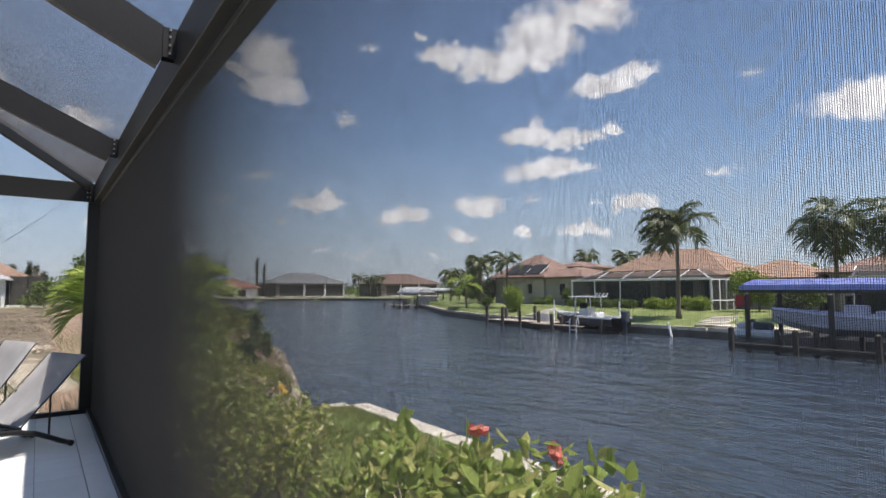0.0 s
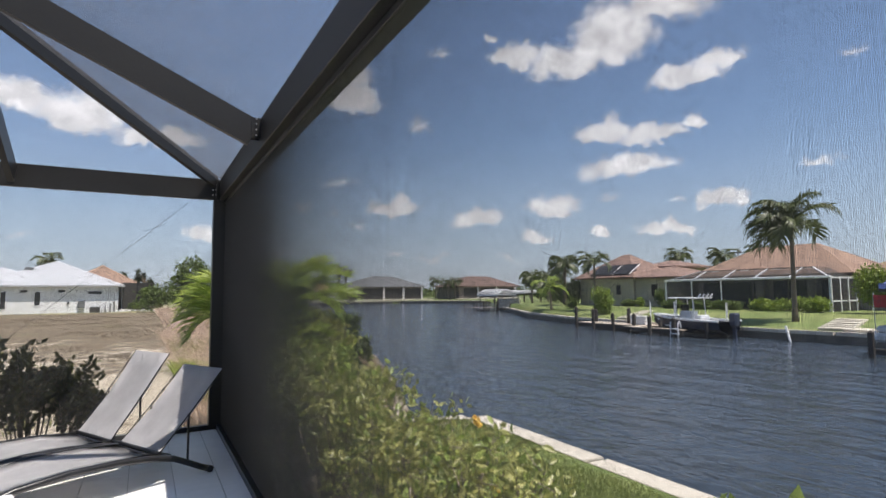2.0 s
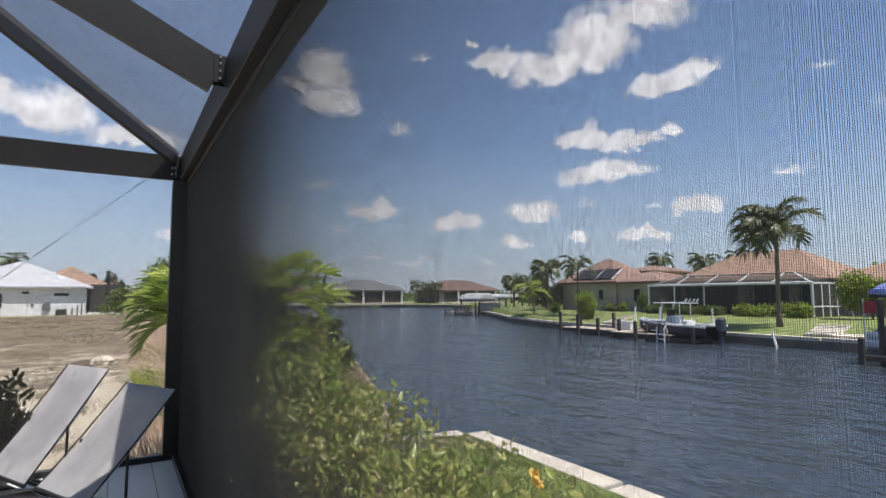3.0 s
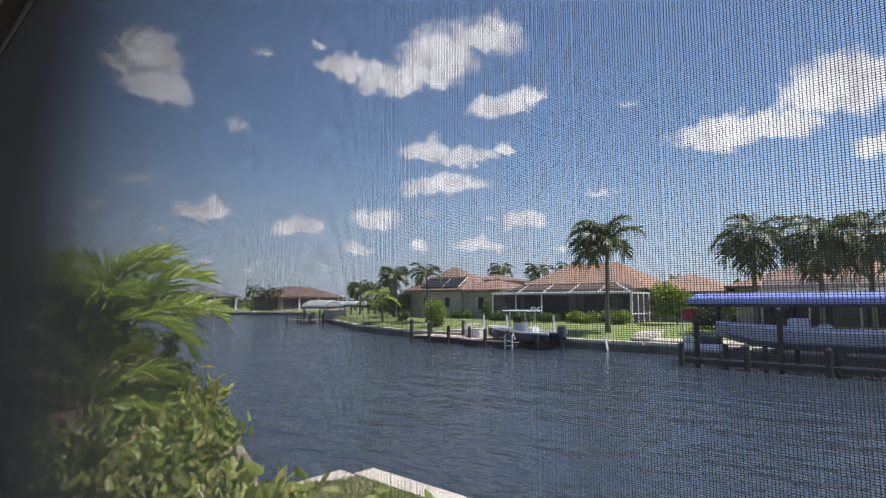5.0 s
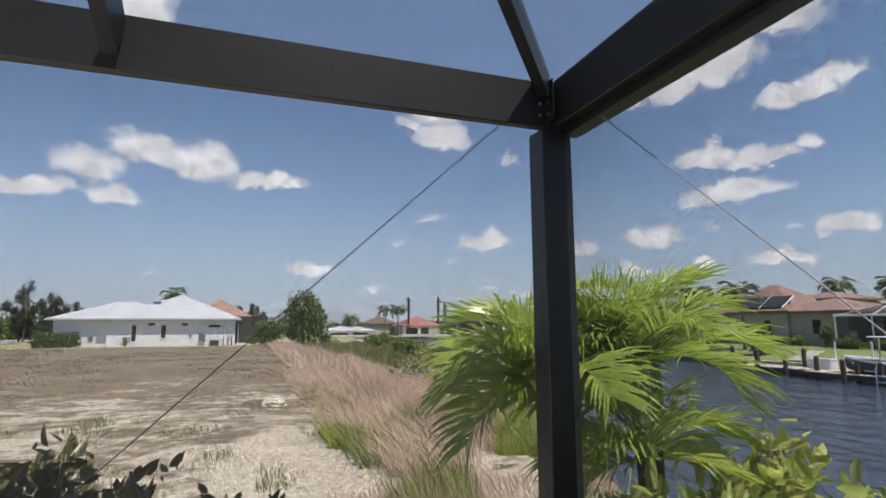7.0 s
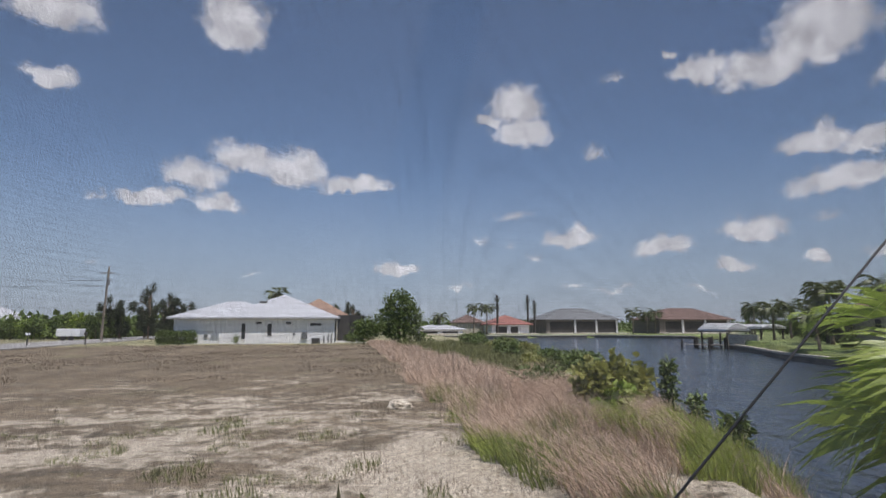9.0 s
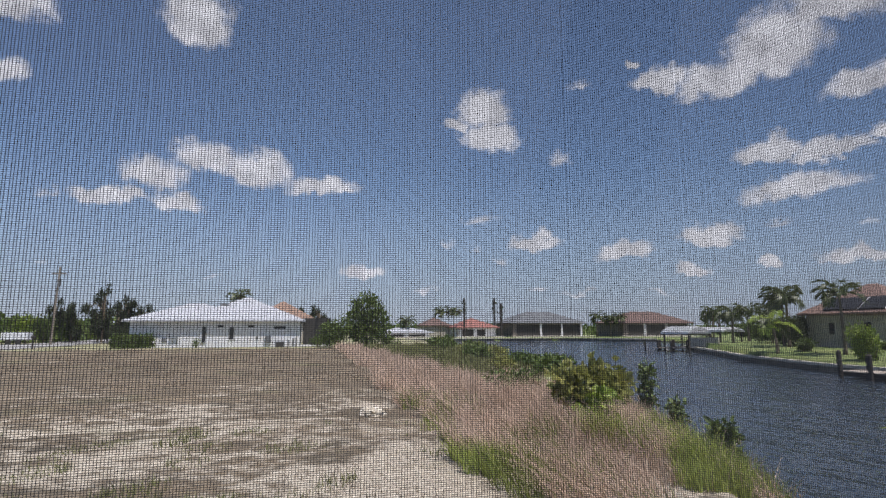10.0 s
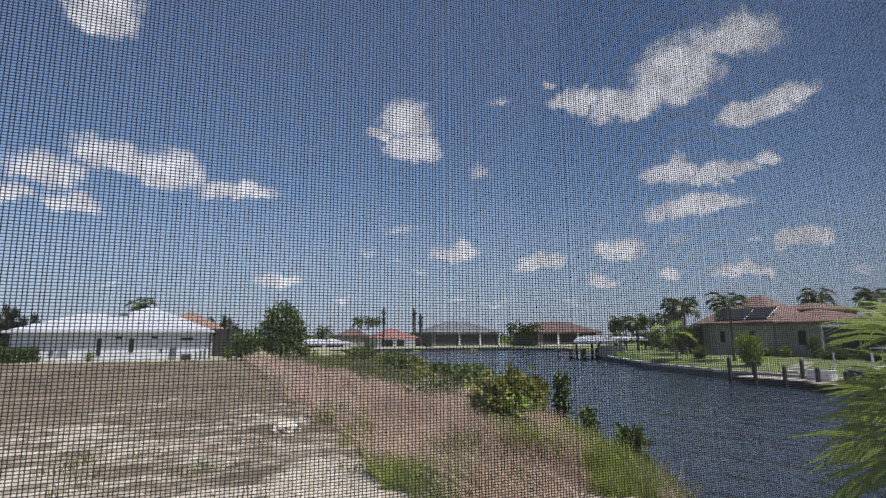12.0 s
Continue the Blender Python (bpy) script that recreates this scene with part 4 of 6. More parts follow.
def frond_mesh(rng, length, rise, droop, nleaf, leaf, width, m, name="frond", hang=0.5, fold=0.5):
    """One feather frond along +x: a curved rib and two rows of leaflets."""
    pts, ang, p = [], rise, np.zeros(3)
    steps = 14
    for k in range(steps + 1):
        pts.append(p.copy())
        p = p + np.array([math.cos(ang), 0, math.sin(ang)]) * length / steps
        ang -= droop / steps * (0.5 + 1.2 * k / steps)
    pts = np.array(pts)
    V, F = [], []
    for k in range(steps):
        r = 0.010 * (1 - k / steps) + 0.003
        r1 = 0.010 * (1 - (k + 1) / steps) + 0.003
        b = len(V)
        a, c = pts[k], pts[k + 1]
        V += [a + [0, r, 0], a + [0, -r, 0], a + [0, 0, r], c + [0, r1, 0], c + [0, -r1, 0], c + [0, 0, r1]]
        F += [(b, b + 3, b + 5, b + 2), (b + 2, b + 5, b + 4, b + 1), (b + 1, b + 4, b + 3, b)]
    for side in (-1, 1):
        for i in range(nleaf):
            t = 0.12 + 0.88 * (i + rng.uniform(-0.2, 0.2)) / nleaf
            f = min(max(t, 0), 0.999) * steps
            k = int(f)
            o = pts[k] + (pts[k + 1] - pts[k]) * (f - k)
            d = pts[k + 1] - pts[k]
            d = d / np.linalg.norm(d)
            ll = leaf * (0.45 + 1.0 * math.sin(math.pi * min(1, 0.18 + 0.75 * t))) * rng.uniform(0.8, 1.1)
            open_ = 0.95 - 0.55 * t
            v = d * (1 - open_ * 0.55) + np.array([0, side, 0]) * open_ + np.array([0, 0, fold * rng.uniform(0.3, 1.0)])
            v = v / np.linalg.norm(v)
            sag = np.array([0, 0, -hang * rng.uniform(0.5, 1.5)])
            mid = o + v * ll * 0.36
            far = mid + (v + sag * 0.6) * ll * 0.36
            tip = far + (v + sag * 1.6) * ll * 0.30
            w = width * rng.uniform(0.8, 1.2)
            wd = d * w / 2 + np.array([0, 0, -w * 0.25])
            b = len(V)
            V += [o - wd * 0.4, o + wd * 0.4, mid + wd, mid - wd, far + wd * 0.8, far - wd * 0.8, tip - wd * 0.08, tip + wd * 0.08]
            F += [(b, b + 1, b + 2, b + 3), (b + 3, b + 2, b + 4, b + 5), (b + 5, b + 4, b + 7, b + 6)]
    return arrays(name, V, F, m)


def palm(name, at, height, lean, r0, fronds, length, leaf, width, mats, seed, label, group="", wind=(0, 0), nleaf=26, shaft=0.0, nuts=False, low=-0.3, limp=1.0, high=1.25, sweep=0.0, hang=0.5, keep=-9.0):
    rng = np.random.default_rng(seed)
    ob = thing(name, label, "palm tree", at, 0, group)
    pts, rs = [], []
    for k in range(9):
        t = k / 8
        pts.append((lean[0] * t * t, lean[1] * t * t, height * t))
        rs.append(r0 * (1.35 if k == 0 else 1.0 - 0.35 * t))
    part("trunk", tube(bmesh.new(), pts, rs, 10), M_BARK, ob, smooth=True)
    top = Vector(pts[-1])
    if shaft:
        part("crownshaft", tube(bmesh.new(), [top - Vector((0, 0, 0.02)), top + Vector((0, 0, shaft * 0.6)), top + Vector((0, 0, shaft))], [r0 * 0.95, r0 * 0.8, r0 * 0.35], 8),
             mats[0], ob, smooth=True)
        top = top + Vector((0, 0, shaft * 0.8))
    for k in range(fronds):
        az = 2 * math.pi * (k * 0.382 + rng.uniform(-0.04, 0.04))
        u = k / max(1, fronds - 1)
        rise = high - (high - low) * u + rng.uniform(-0.12, 0.12)
        against = -(math.cos(az) * wind[0] + math.sin(az) * wind[1])
        rise = min(1.5, rise + sweep * against)
        droop = (1.1 + 0.5 * rng.uniform() + 0.4 * (1 - u)) * limp
        me = frond_mesh(rng, length * rng.uniform(0.85, 1.1), rise, droop, nleaf, leaf, width, mats[k % len(mats)], hang=hang)
        ob2 = part("frond", me, None, ob)
        d = Vector((math.cos(az), math.sin(az), 0)) + Vector((wind[0], wind[1], 0)) * rng.uniform(0.5, 1.2)
        d.y = max(d.y, keep * d.length)
        ob2.matrix_basis = pose(*top, 0, 0, math.degrees(math.atan2(d.y, d.x)))
    if nuts:
        bm = bmesh.new()
        for k in range(7):
            a = rng.uniform(0, 6.28)
            bmesh.ops.create_icosphere(bm, subdivisions=1, radius=0.14, matrix=Matrix.Translation(top + Vector((0.25 * math.cos(a), 0.25 * math.sin(a), -0.28 - 0.2 * rng.uniform()))))
        part("coconut_bunch", bm, M_BARK, ob)
    return ob


WIND = (-0.62, 0.26)
CORNER = (  # foot, height, lean of the trunk, fronds, frond length, lowest rise, leaves
    ((0.60, 0.60), 1.46, (-0.24, 0.05), 14, 0.72, 0.05, (M_FROND, M_FROND, M_FRONDY)),
    ((0.97, 0.62), 1.56, (-0.06, 0.02), 20, 0.78, 0.15, (M_FROND, M_FROND, M_FRONDY)),
    ((0.95, 0.54), 1.04, (-0.04, -0.02), 11, 0.60, 0.0, (M_FRONDY,)),
    ((1.14, 0.74), 1.52, (0.05, 0.03), 16, 0.72, 0.25, (M_FROND, M_FRONDY)))
for k, ((x, y), h, lean, n, long_, low, mats) in enumerate(CORNER):
    palm("christmas_palm", (x, y, -0.48), h, lean, 0.040, n, long_, 0.29, 0.022, mats, 11 + k,
         "young feather palm with a slim grey trunk, windblown", "palms at the corner", WIND, 30, 0.26, low=low, limp=1.0, high=1.5, sweep=0.28, hang=0.4, keep=-0.15)


def tree(name, at, trunk_h, blobs, n, leaf, m, seed, label, group="", category="tree", r=0.15, hollow=0.45, aspect=0.6):
    rng = np.random.default_rng(seed)
    ob = thing(name, label, category, at, 0, group)
    bm = bmesh.new()
    tube(bm, [(0, 0, 0), (0.05, 0.03, trunk_h * 0.6), (0, 0, trunk_h)], [r, r * 0.75, r * 0.55], 8)
    for c, rad in blobs:
        c = Vector(c)
        tube(bm, [(0, 0, trunk_h * 0.7), Vector((0, 0, trunk_h)).lerp(c, 0.5), c], [r * 0.5, r * 0.3, r * 0.1], 6)
    part("trunk", bm, M_TWIG, ob)
    P, d = blob_points(rng, n, blobs, hollow)
    V, F = leaf_cards(rng, P, leaf, d, 0.2, aspect, 0.9)
    tagged(part("crown", arrays("crown", V, F, m), m, ob), kind="stuff")
    return ob


def clump(rng, w, d, h, k=5):
    """Blobs that make an uneven bush w by d, h high."""
    return [((rng.uniform(-0.5, 0.5) * w * 0.55, rng.uniform(-0.5, 0.5) * d * 0.55, h * rng.uniform(0.35, 0.62)),
             (w * rng.uniform(0.22, 0.34), d * rng.uniform(0.22, 0.34), h * rng.uniform(0.3, 0.42))) for _ in range(k)]


def bush(at, w, d, h, m, seed, label, n=500, leaf=0.2, name="bush", group=""):
    rng = np.random.default_rng(seed)
    return tree(name, at, h * 0.35, clump(rng, w, d, h), n, leaf, m, seed, label, group, "bush", 0.03 + 0.01 * h, 0.3)


# ---- the vacant lot and its bank ----
def scatter(rng, n, x0, x1, y0, y1):
    return rng.uniform((x0, y0), (x1, y1), (n, 2))


def grass_stuff(name, P2, height, width, lean, m, seed, label, sink=0.02, bend=0.5):
    rng = np.random.default_rng(seed)
    z = ground_height(P2[:, :1], P2[:, 1:])[:, 0]
    P = np.column_stack([P2, z - sink])
    V, F = blades(rng, P, height, width, lean, bend)
    tagged(new(name, arrays(name, V, F, m)), label, "grass", "", "stuff")


def patchy(P2, scale, cut, seed):
    """Keeps the points where a slow noise is high."""
    keep = [noise.noise(Vector((p[0] * scale + seed, p[1] * scale, seed * 1.7))) > cut for p in P2]
    return P2[np.array(keep)]


def build_grass():
    rng = np.random.default_rng(5)
    # tall dry grass on the bank between the graded soil and the water
    P = scatter(rng, 60000, 0.1, 9.0, 4.2, 20.0)
    sd = shore_distance(P[:, :1], P[:, 1:])[:, 0]
    edge = 0.55 + 0.35 * np.sin(P[:, 1] * 1.3) + 0.25 * np.sin(P[:, 1] * 3.1)
    P = P[(sd > 0.15) & (P[:, 0] > edge) & ((P[:, 1] > 5.4) | (P[:, 0] < 1.6)) & (P[:, 0] < np.where(P[:, 1] > 12, 5.2, 9.0))]
    P = patchy(P, 0.8, -0.30, 3.0)
    fresh = (P[:, 0] > 2.5) & (P[:, 1] < 8.2)
    tall = P[rng.uniform(size=len(P)) < np.where(fresh, 0.62, 0.85)]
    grass_stuff("dry_grass", tall, 0.66, 0.011, (-0.75, 0.40, 0), M_DRY, 6, "tall dry straw-coloured grass bent by wind", 0.02, 0.75)
    P = scatter(rng, 42000, 0.3, 16.0, 20.0, 60.0)
    sd = shore_distance(P[:, :1], P[:, 1:])[:, 0]
    edge = 4.4 - 0.055 * (P[:, 1] - 20) + 0.5 * np.sin(P[:, 1] * 0.5)
    P, scrub = P[(P[:, 0] < edge) & (P[:, 0] > 0.7 + 0.3 * np.sin(P[:, 1] * 0.8))], P[(sd > 0.3) & (P[:, 0] >= edge)]
    grass_stuff("green_scrub", scrub, 0.42, 0.045, (-0.3, 0.2, 0), M_WEED, 27, "low green scrub along the bank")
    grass_stuff("dry_grass", P, 0.62, 0.030, (-0.5, 0.3, 0), M_DRY, 7, "tall dry straw-coloured grass bent by wind")
    # green grass among it
    P = patchy(scatter(rng, 26000, 0.2, 6.5, 3.2, 14.0), 0.6, 0.16, 9.0)
    P = P[shore_distance(P[:, :1], P[:, 1:])[:, 0] > 0.1]
    grass_stuff("green_grass", P, 0.50, 0.012, (-0.4, 0.2, 0), M_GREENBLADE, 8, "green grass tufts among the dry ones")
    P = patchy(scatter(rng, 15000, 2.3, 4.9, 5.4, 8.6), 1.1, 0.10, 14.0)
    P = P[shore_distance(P[:, :1], P[:, 1:])[:, 0] > 0.1]
    grass_stuff("green_grass", P, 0.62, 0.013, (-0.5, 0.25, 0), M_LIMEBLADE, 18, "fresh green grass tufts on the bank")
    P = patchy(scatter(rng, 5000, 0.0, 1.3, 6.6, 10.5), 1.1, 0.12, 15.0)
    grass_stuff("green_grass", P, 0.34, 0.012, (-0.4, 0.2, 0), M_LIMEBLADE, 19, "green grass along the edge of the sand")
    P = scatter(rng, 4200, -0.3, 2.3, 1.5, 4.6)
    P = P[shore_distance(P[:, :1], P[:, 1:])[:, 0] > 0.2]
    grass_stuff("dry_grass", P, 0.30, 0.010, (-0.4, 0.2, 0), M_DRY, 17, "short dry grass beside the palms")
    # weeds and straw on the graded soil
    P = patchy(scatter(rng, 26000, -8.0, 0.6, 1.6, 12.0), 1.1, 0.30, 21.0)
    grass_stuff("weeds", P, 0.15, 0.012, (-0.3, 0.2, 0), M_WEED, 9, "low olive weeds on the sand")
    P = patchy(scatter(rng, 26000, -14.0, 0.5, 1.6, 22.0), 0.6, 0.10, 31.0)
    grass_stuff("straw", P, 0.09, 0.014, (-0.5, 0.4, 0), M_STRAW, 10, "thin brown straw on the graded lot")
    P = patchy(scatter(rng, 30000, -30.0, 0.5, 20.0, 58.0), 0.25, 0.08, 41.0)
    grass_stuff("straw", P, 0.12, 0.05, (-0.5, 0.4, 0), M_STRAW, 12, "thin brown straw on the graded lot")
    # the lawn by the seawall
    P = scatter(rng, 90000, 0.9, 4.58, -6.6, 2.2)
    grass_stuff("lawn_blades", P, 0.055, 0.009, (0, 0, 0), M_TURF, 13, "short green turf by the seawall", 0.005, 0.3)


build_grass()


def mound(name, at, w, d, h, m, seed, label, category):
    """A low lumpy heap."""
    rng = np.random.default_rng(seed)
    bm = bmesh.new()
    bmesh.ops.create_icosphere(bm, subdivisions=5, radius=1.0)
    for v in bm.verts:
        k = 1 + 0.4 * noise.noise(v.co * 2.1 + Vector((seed, 0, 0))) + 0.24 * noise.noise(v.co * 6.0) + 0.16 * noise.noise(v.co * 15.0)
        v.co = Vector((v.co.x * w * k, v.co.y * d * k, max(-0.15, v.co.z) * h * k))
    ob = solid(name, bm, m, label, category, "", True)
    ob.location = at
    return ob


mound("limestone_rock", (-0.66, 12.6, -0.44), 0.28, 0.2, 0.16, M_SAND, 5, "pale limestone rock on the soil", "rock")

for k, (x, y, z, w, h, m, n) in enumerate((
        (3.45, 10.6, -0.55, 0.75, 1.25, M_OLIVEBUSH, 700), (4.35, 11.0, -0.8, 1.0, 1.60, M_OLIVEBUSH, 1100), (3.9, 10.3, -0.6, 0.8, 0.9, M_BRIGHTBUSH, 700))):
    rng = np.random.default_rng(200 + k)
    tree("sea_grape", (x, y, z), h * 0.4, clump(rng, w * 1.35, w, h * 1.1, 7), int(n * 1.1), 0.19, m, 200 + k, "round-leaved sea grape bush on the bank", "bushes on the bank", "bush", 0.03, 0.2, 0.85)
for k, (x, y, w, h) in enumerate(((5.5, 11.0, 0.42, 1.55), (5.5, 10.0, 0.36, 1.0), (4.0, 6.9, 0.42, 0.85))):
    z = float(ground_height(np.array([[x]]), np.array([[y]]))[0, 0])
    tree("slender_shrub", (x, y, z), h * 0.5, [((0, 0, h * f), (w * 0.5, w * 0.5, h * 0.2)) for f in (0.35, 0.6, 0.82)], 420, 0.13, M_TREE, 220 + k,
         "slender upright green shrub at the water's edge", "bushes on the bank", "shrub", 0.02, 0.1)
rng0 = np.random.default_rng(77)
for k in range(22):
    y = 15.5 + 2.1 * k
    x = float(np.interp(y, (11, 18, 28, 45, 75), (6.0, 8.6, 11.0, 13.5, 17))) - rng0.uniform(0.8, 4.2)
    z = float(ground_height(np.array([[x]]), np.array([[y]]))[0, 0])
    bush((x, y, z), rng0.uniform(1.4, 2.7), rng0.uniform(1.4, 2.3), rng0.uniform(0.55, 0.95) + 0.008 * y, M_OLIVEBUSH if k % 3 == 1 else M_TREE, 300 + k, "scrubby green bush on the bank", 420, 0.2,
         "bank_bush", "bushes on the bank")
bush((2.9, 3.5, -1.1), 1.5, 1.0, 0.75, M_TREE, 399, "low dark green shrub by the end of the seawall", 700, 0.09)
tree("round_tree", (4.0, 60, -0.4), 2.2, [((0, 0, 4.0), (1.9, 1.7, 1.9)), ((-1.2, 0, 2.4), (1.4, 1.3, 1.7)), ((1.3, 0.4, 2.5), (1.4, 1.3, 1.8)), ((0, -0.3, 1.5), (1.9, 1.4, 1.3))], 4600, 0.32, M_TREE, 401,
     "rounded broadleaf tree beside the white house", "", "tree", 0.18)
bush((0.9, 58, -0.4), 4.4, 2.6, 3.3, M_TREE, 402, "dense green bush beside the white house", 2200, 0.26)
bush((-1.2, 57, -0.4), 2.0, 1.6, 1.3, M_TREE, 403, "low bush at the lot's edge", 350, 0.2)
bush((6.8, 61, -0.6), 3.4, 2.4, 1.8, M_TREE, 404, "green bush at the lot's edge", 500, 0.24)


# ---- houses ----
def opening(parent, face, a0, a1, z0, z1, at, m, trim=None, name="window", proud=0.03):
    """A framed pane in a wall that faces -x ('x') or -y ('y') at that coordinate."""
    def span(lo_a, hi_a, lo_z, hi_z, d0, d1):
        return ((at + d0, lo_a, lo_z), (at + d1, hi_a, hi_z)) if face == "x" else ((lo_a, at + d0, lo_z), (hi_a, at + d1, hi_z))
    w = part(name, block(*span(a0, a1, z0, z1, -proud, 0.02)), m, parent)
    if trim:
        t = 0.07
        for lo_a, hi_a, lo_z, hi_z in ((a0 - t, a0, z0 - t, z1 + t), (a1, a1 + t, z0 - t, z1 + t), (a0, a1, z1, z1 + t), (a0, a1, z0 - t, z0)):
            part("frame", block(*span(lo_a, hi_a, lo_z, hi_z, -proud - 0.03, 0.01)), trim, w)
    return w


def house(name, label, lo, hi, top, wall_m, roof_m, over=0.6, group=""):
    ob = thing(name, label, "house", group=group)
    part("wall", block(lo, hi), wall_m, ob)
    part("roof", hip_roof(bmesh.new(), lo[0], hi[0], lo[1], hi[1], hi[2] + 0.16, top, over), roof_m, ob)
    return ob


def white_house():
    ob = house("white_house", "white stucco single-storey house with white hipped roof", (-15.2, 61.0, -0.6), (-3.07, 73.0, 2.28), 5.2, M_STUCCO, M_WHITEROOF, 0.55)
    part("wall", block((-19.9, 61.3, -0.6), (-15.2, 70.5, 2.28)), M_STUCCO, ob)
    part("roof", hip_roof(bmesh.new(), -19.9, -9.0, 61.3, 70.5, 2.43, 4.35, 0.6), M_WHITEROOF, ob)
    for a0, a1, z0, z1 in ((-12.95, -12.55, 0.1, 1.75), (-10.25, -9.8, 0.4, 1.72), (-11.45, -10.85, 1.7, 1.93), (-8.35, -7.75, 1.7, 1.93), (-5.75, -4.55, 1.5, 1.78)):
        opening(ob, "y", a0, a1, z0, z1, 61.0, M_GLASS, M_STUCCO)
    opening(ob, "y", -6.62, -6.02, 0.05, 0.8, 61.0, M_GREYROOF, None, "meter_box", 0.2)
    opening(ob, "y", -7.55, -7.35, 0.45, 0.75, 61.0, M_GREYROOF, None, "meter_box", 0.1)
    opening(ob, "y", -16.8, -16.4, 0.2, 0.6, 61.3, M_GREYROOF, None, "meter_box", 0.08)
    for x in (-4.2, -3.75, -3.4):
        part("pipe", tube(bmesh.new(), [(x, 60.9, -0.4), (x, 60.9, 0.5 + 0.2 * math.sin(x * 5))], 0.06, 6), M_GREYROOF, ob)
    part("vent", block((-11.7, 64.2, 4.05), (-10.9, 64.6, 4.35), 0.03), M_GREYROOF, ob)
    for x, y, z in ((-11.6, 62.4, 3.05), (-10.1, 63.2, 3.45)):
        part("vent", tube(bmesh.new(), [(x, y, z - 0.3), (x, y, z + 0.25)], 0.09, 6), M_STUCCO, ob)
    ac = thing("air_conditioner", "grey air-conditioning unit beside the white house", "air conditioner", (-5.05, 60.2, -0.42))
    part("casing", block((-0.45, -0.4, 0.0), (0.45, 0.4, 0.62), 0.03), M_GREYROOF, ac)
    part("grille", block((-0.38, -0.42, 0.08), (0.38, -0.401, 0.52)), M_DARK, ac)
    pc = thing("dark_pool_cage", "dark screened pool cage beside the white house", "pool cage")
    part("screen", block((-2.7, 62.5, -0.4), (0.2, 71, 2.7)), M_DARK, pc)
    for x in (-2.7, -1.3, 0.2):
        part("post", block((x - 0.05, 62.38, -0.4), (x + 0.05, 62.48, 2.75)), M_ALU, pc)
    part("kerb", block((-3.0, 61.9, -0.5), (0.4, 62.3, -0.2)), M_STUCCO, pc)


white_house()
house("far_house", "house with an orange tiled roof behind the white one", (-10, 82, -0.5), (-2, 90, 2.9), 5.7, M_TAN, M_ORANGE)
tree("hedge", (-19.2, 60.2, -0.45), 0.5, [((-1.7 + 0.42 * k, 0, h), (0.36, 0.5, 0.42)) for k in range(9) for h in (0.4, 1.05)], 3600, 0.2, M_TREE, 410,
     "clipped dark hedge beside the white house", "", "hedge", 0.05, 0.1)
for k in range(13):
    rng0 = np.random.default_rng(440 + k)
    bush((-62 + 2.3 * k, 84 + rng0.uniform(-2, 3), -0.5), rng0.uniform(3.4, 4.8), 2.6, rng0.uniform(3.0, 4.4), M_BRIGHTBUSH if k % 3 == 1 else M_TREE, 440 + k,
         "olive green bush beyond the road", 1000, 0.34, "roadside_bush", "bushes beyond the road")
ub = thing("utility_trailer", "white box trailer parked beyond the road", "trailer", (-37.6, 79, -0.4))
part("box", block((-1.4, -0.9, 0.55), (1.4, 0.9, 1.55), 0.06), M_GEL, ub)
for x in (-0.5, 0.5):
    part("wheel", tube(bmesh.new(), [(x, -0.95, 0.32), (x, -0.75, 0.32)], 0.32, 12), M_DARK, ub)
bush((-13.3, 60.3, -0.42), 0.9, 0.8, 1.1, M_TREE, 411, "small bush against the white wall", 250, 0.14)
palm("palm", (-11.4, 76, -0.5), 6.2, (0.2, 0), 0.16, 12, 1.9, 0.6, 0.12, (M_COCO,), 412, "palm top showing over the white roof", "", (0.3, 0.2), 14)

road = solid("road", block((-37.5, -120, -0.7), (-29.5, 200, -0.345)), M_ROAD, "pale sun-bleached residential road", "road")
lp = house("far_house", "low house with a pale roof beyond the road", (-80, 118, -0.5), (-66, 128, 2.6), 5.6, M_STUCCO, M_WHITEROOF)
house("far_house", "small pale house beyond the road", (-29, 112, -0.5), (-23, 118, 1.8), 3.6, M_STUCCO, M_BROWNROOF)


def casuarina(at, h, seed):
    rng = np.random.default_rng(seed)
    blobs = [((rng.normal() * 0.13 * h, rng.normal() * 0.13 * h, h * t), (0.13 * h * (1.2 - t), 0.13 * h * (1.2 - t), 0.12 * h)) for t in np.linspace(0.25, 0.92, 9)]
    tree("casuarina", at, h * 0.8, blobs, 3600, 0.46, M_CASU, seed, "dark feathery casuarina tree", "casuarinas", "tree", 0.16, 0.05, 0.16)


for k, (x, y, h) in enumerate(((-36.6, 86, 6.3), (-29.8, 84, 8.2), (-27.0, 85, 6.0), (-2.3, 86, 5.2), (-0.6, 86, 5.6), (-31.6, 88, 5.0), (-34.3, 86, 5.4), (-27.9, 84.5, 6.8), (-25.6, 85, 6.0))):
    casuarina((x, y, -0.6), h, 420 + k)


def utility_pole(at, h, arm=True):
    ob = thing("utility_pole", "grey wooden utility pole with a short crossarm", "utility pole", at)
    part("pole", tube(bmesh.new(), [(0, 0, 0), (0.25, 0, h)], [0.16, 0.11], 8), M_WOODGREY, ob)
    if arm:
        part("crossarm", block((-0.6, -0.05, h - 0.9), (1.0, 0.05, h - 0.78)), M_WOODGREY, ob)
    part("transformer", tube(bmesh.new(), [(0.4, -0.2, h - 2.4), (0.4, -0.2, h - 1.6)], 0.2, 8), M_GREYROOF, ob)


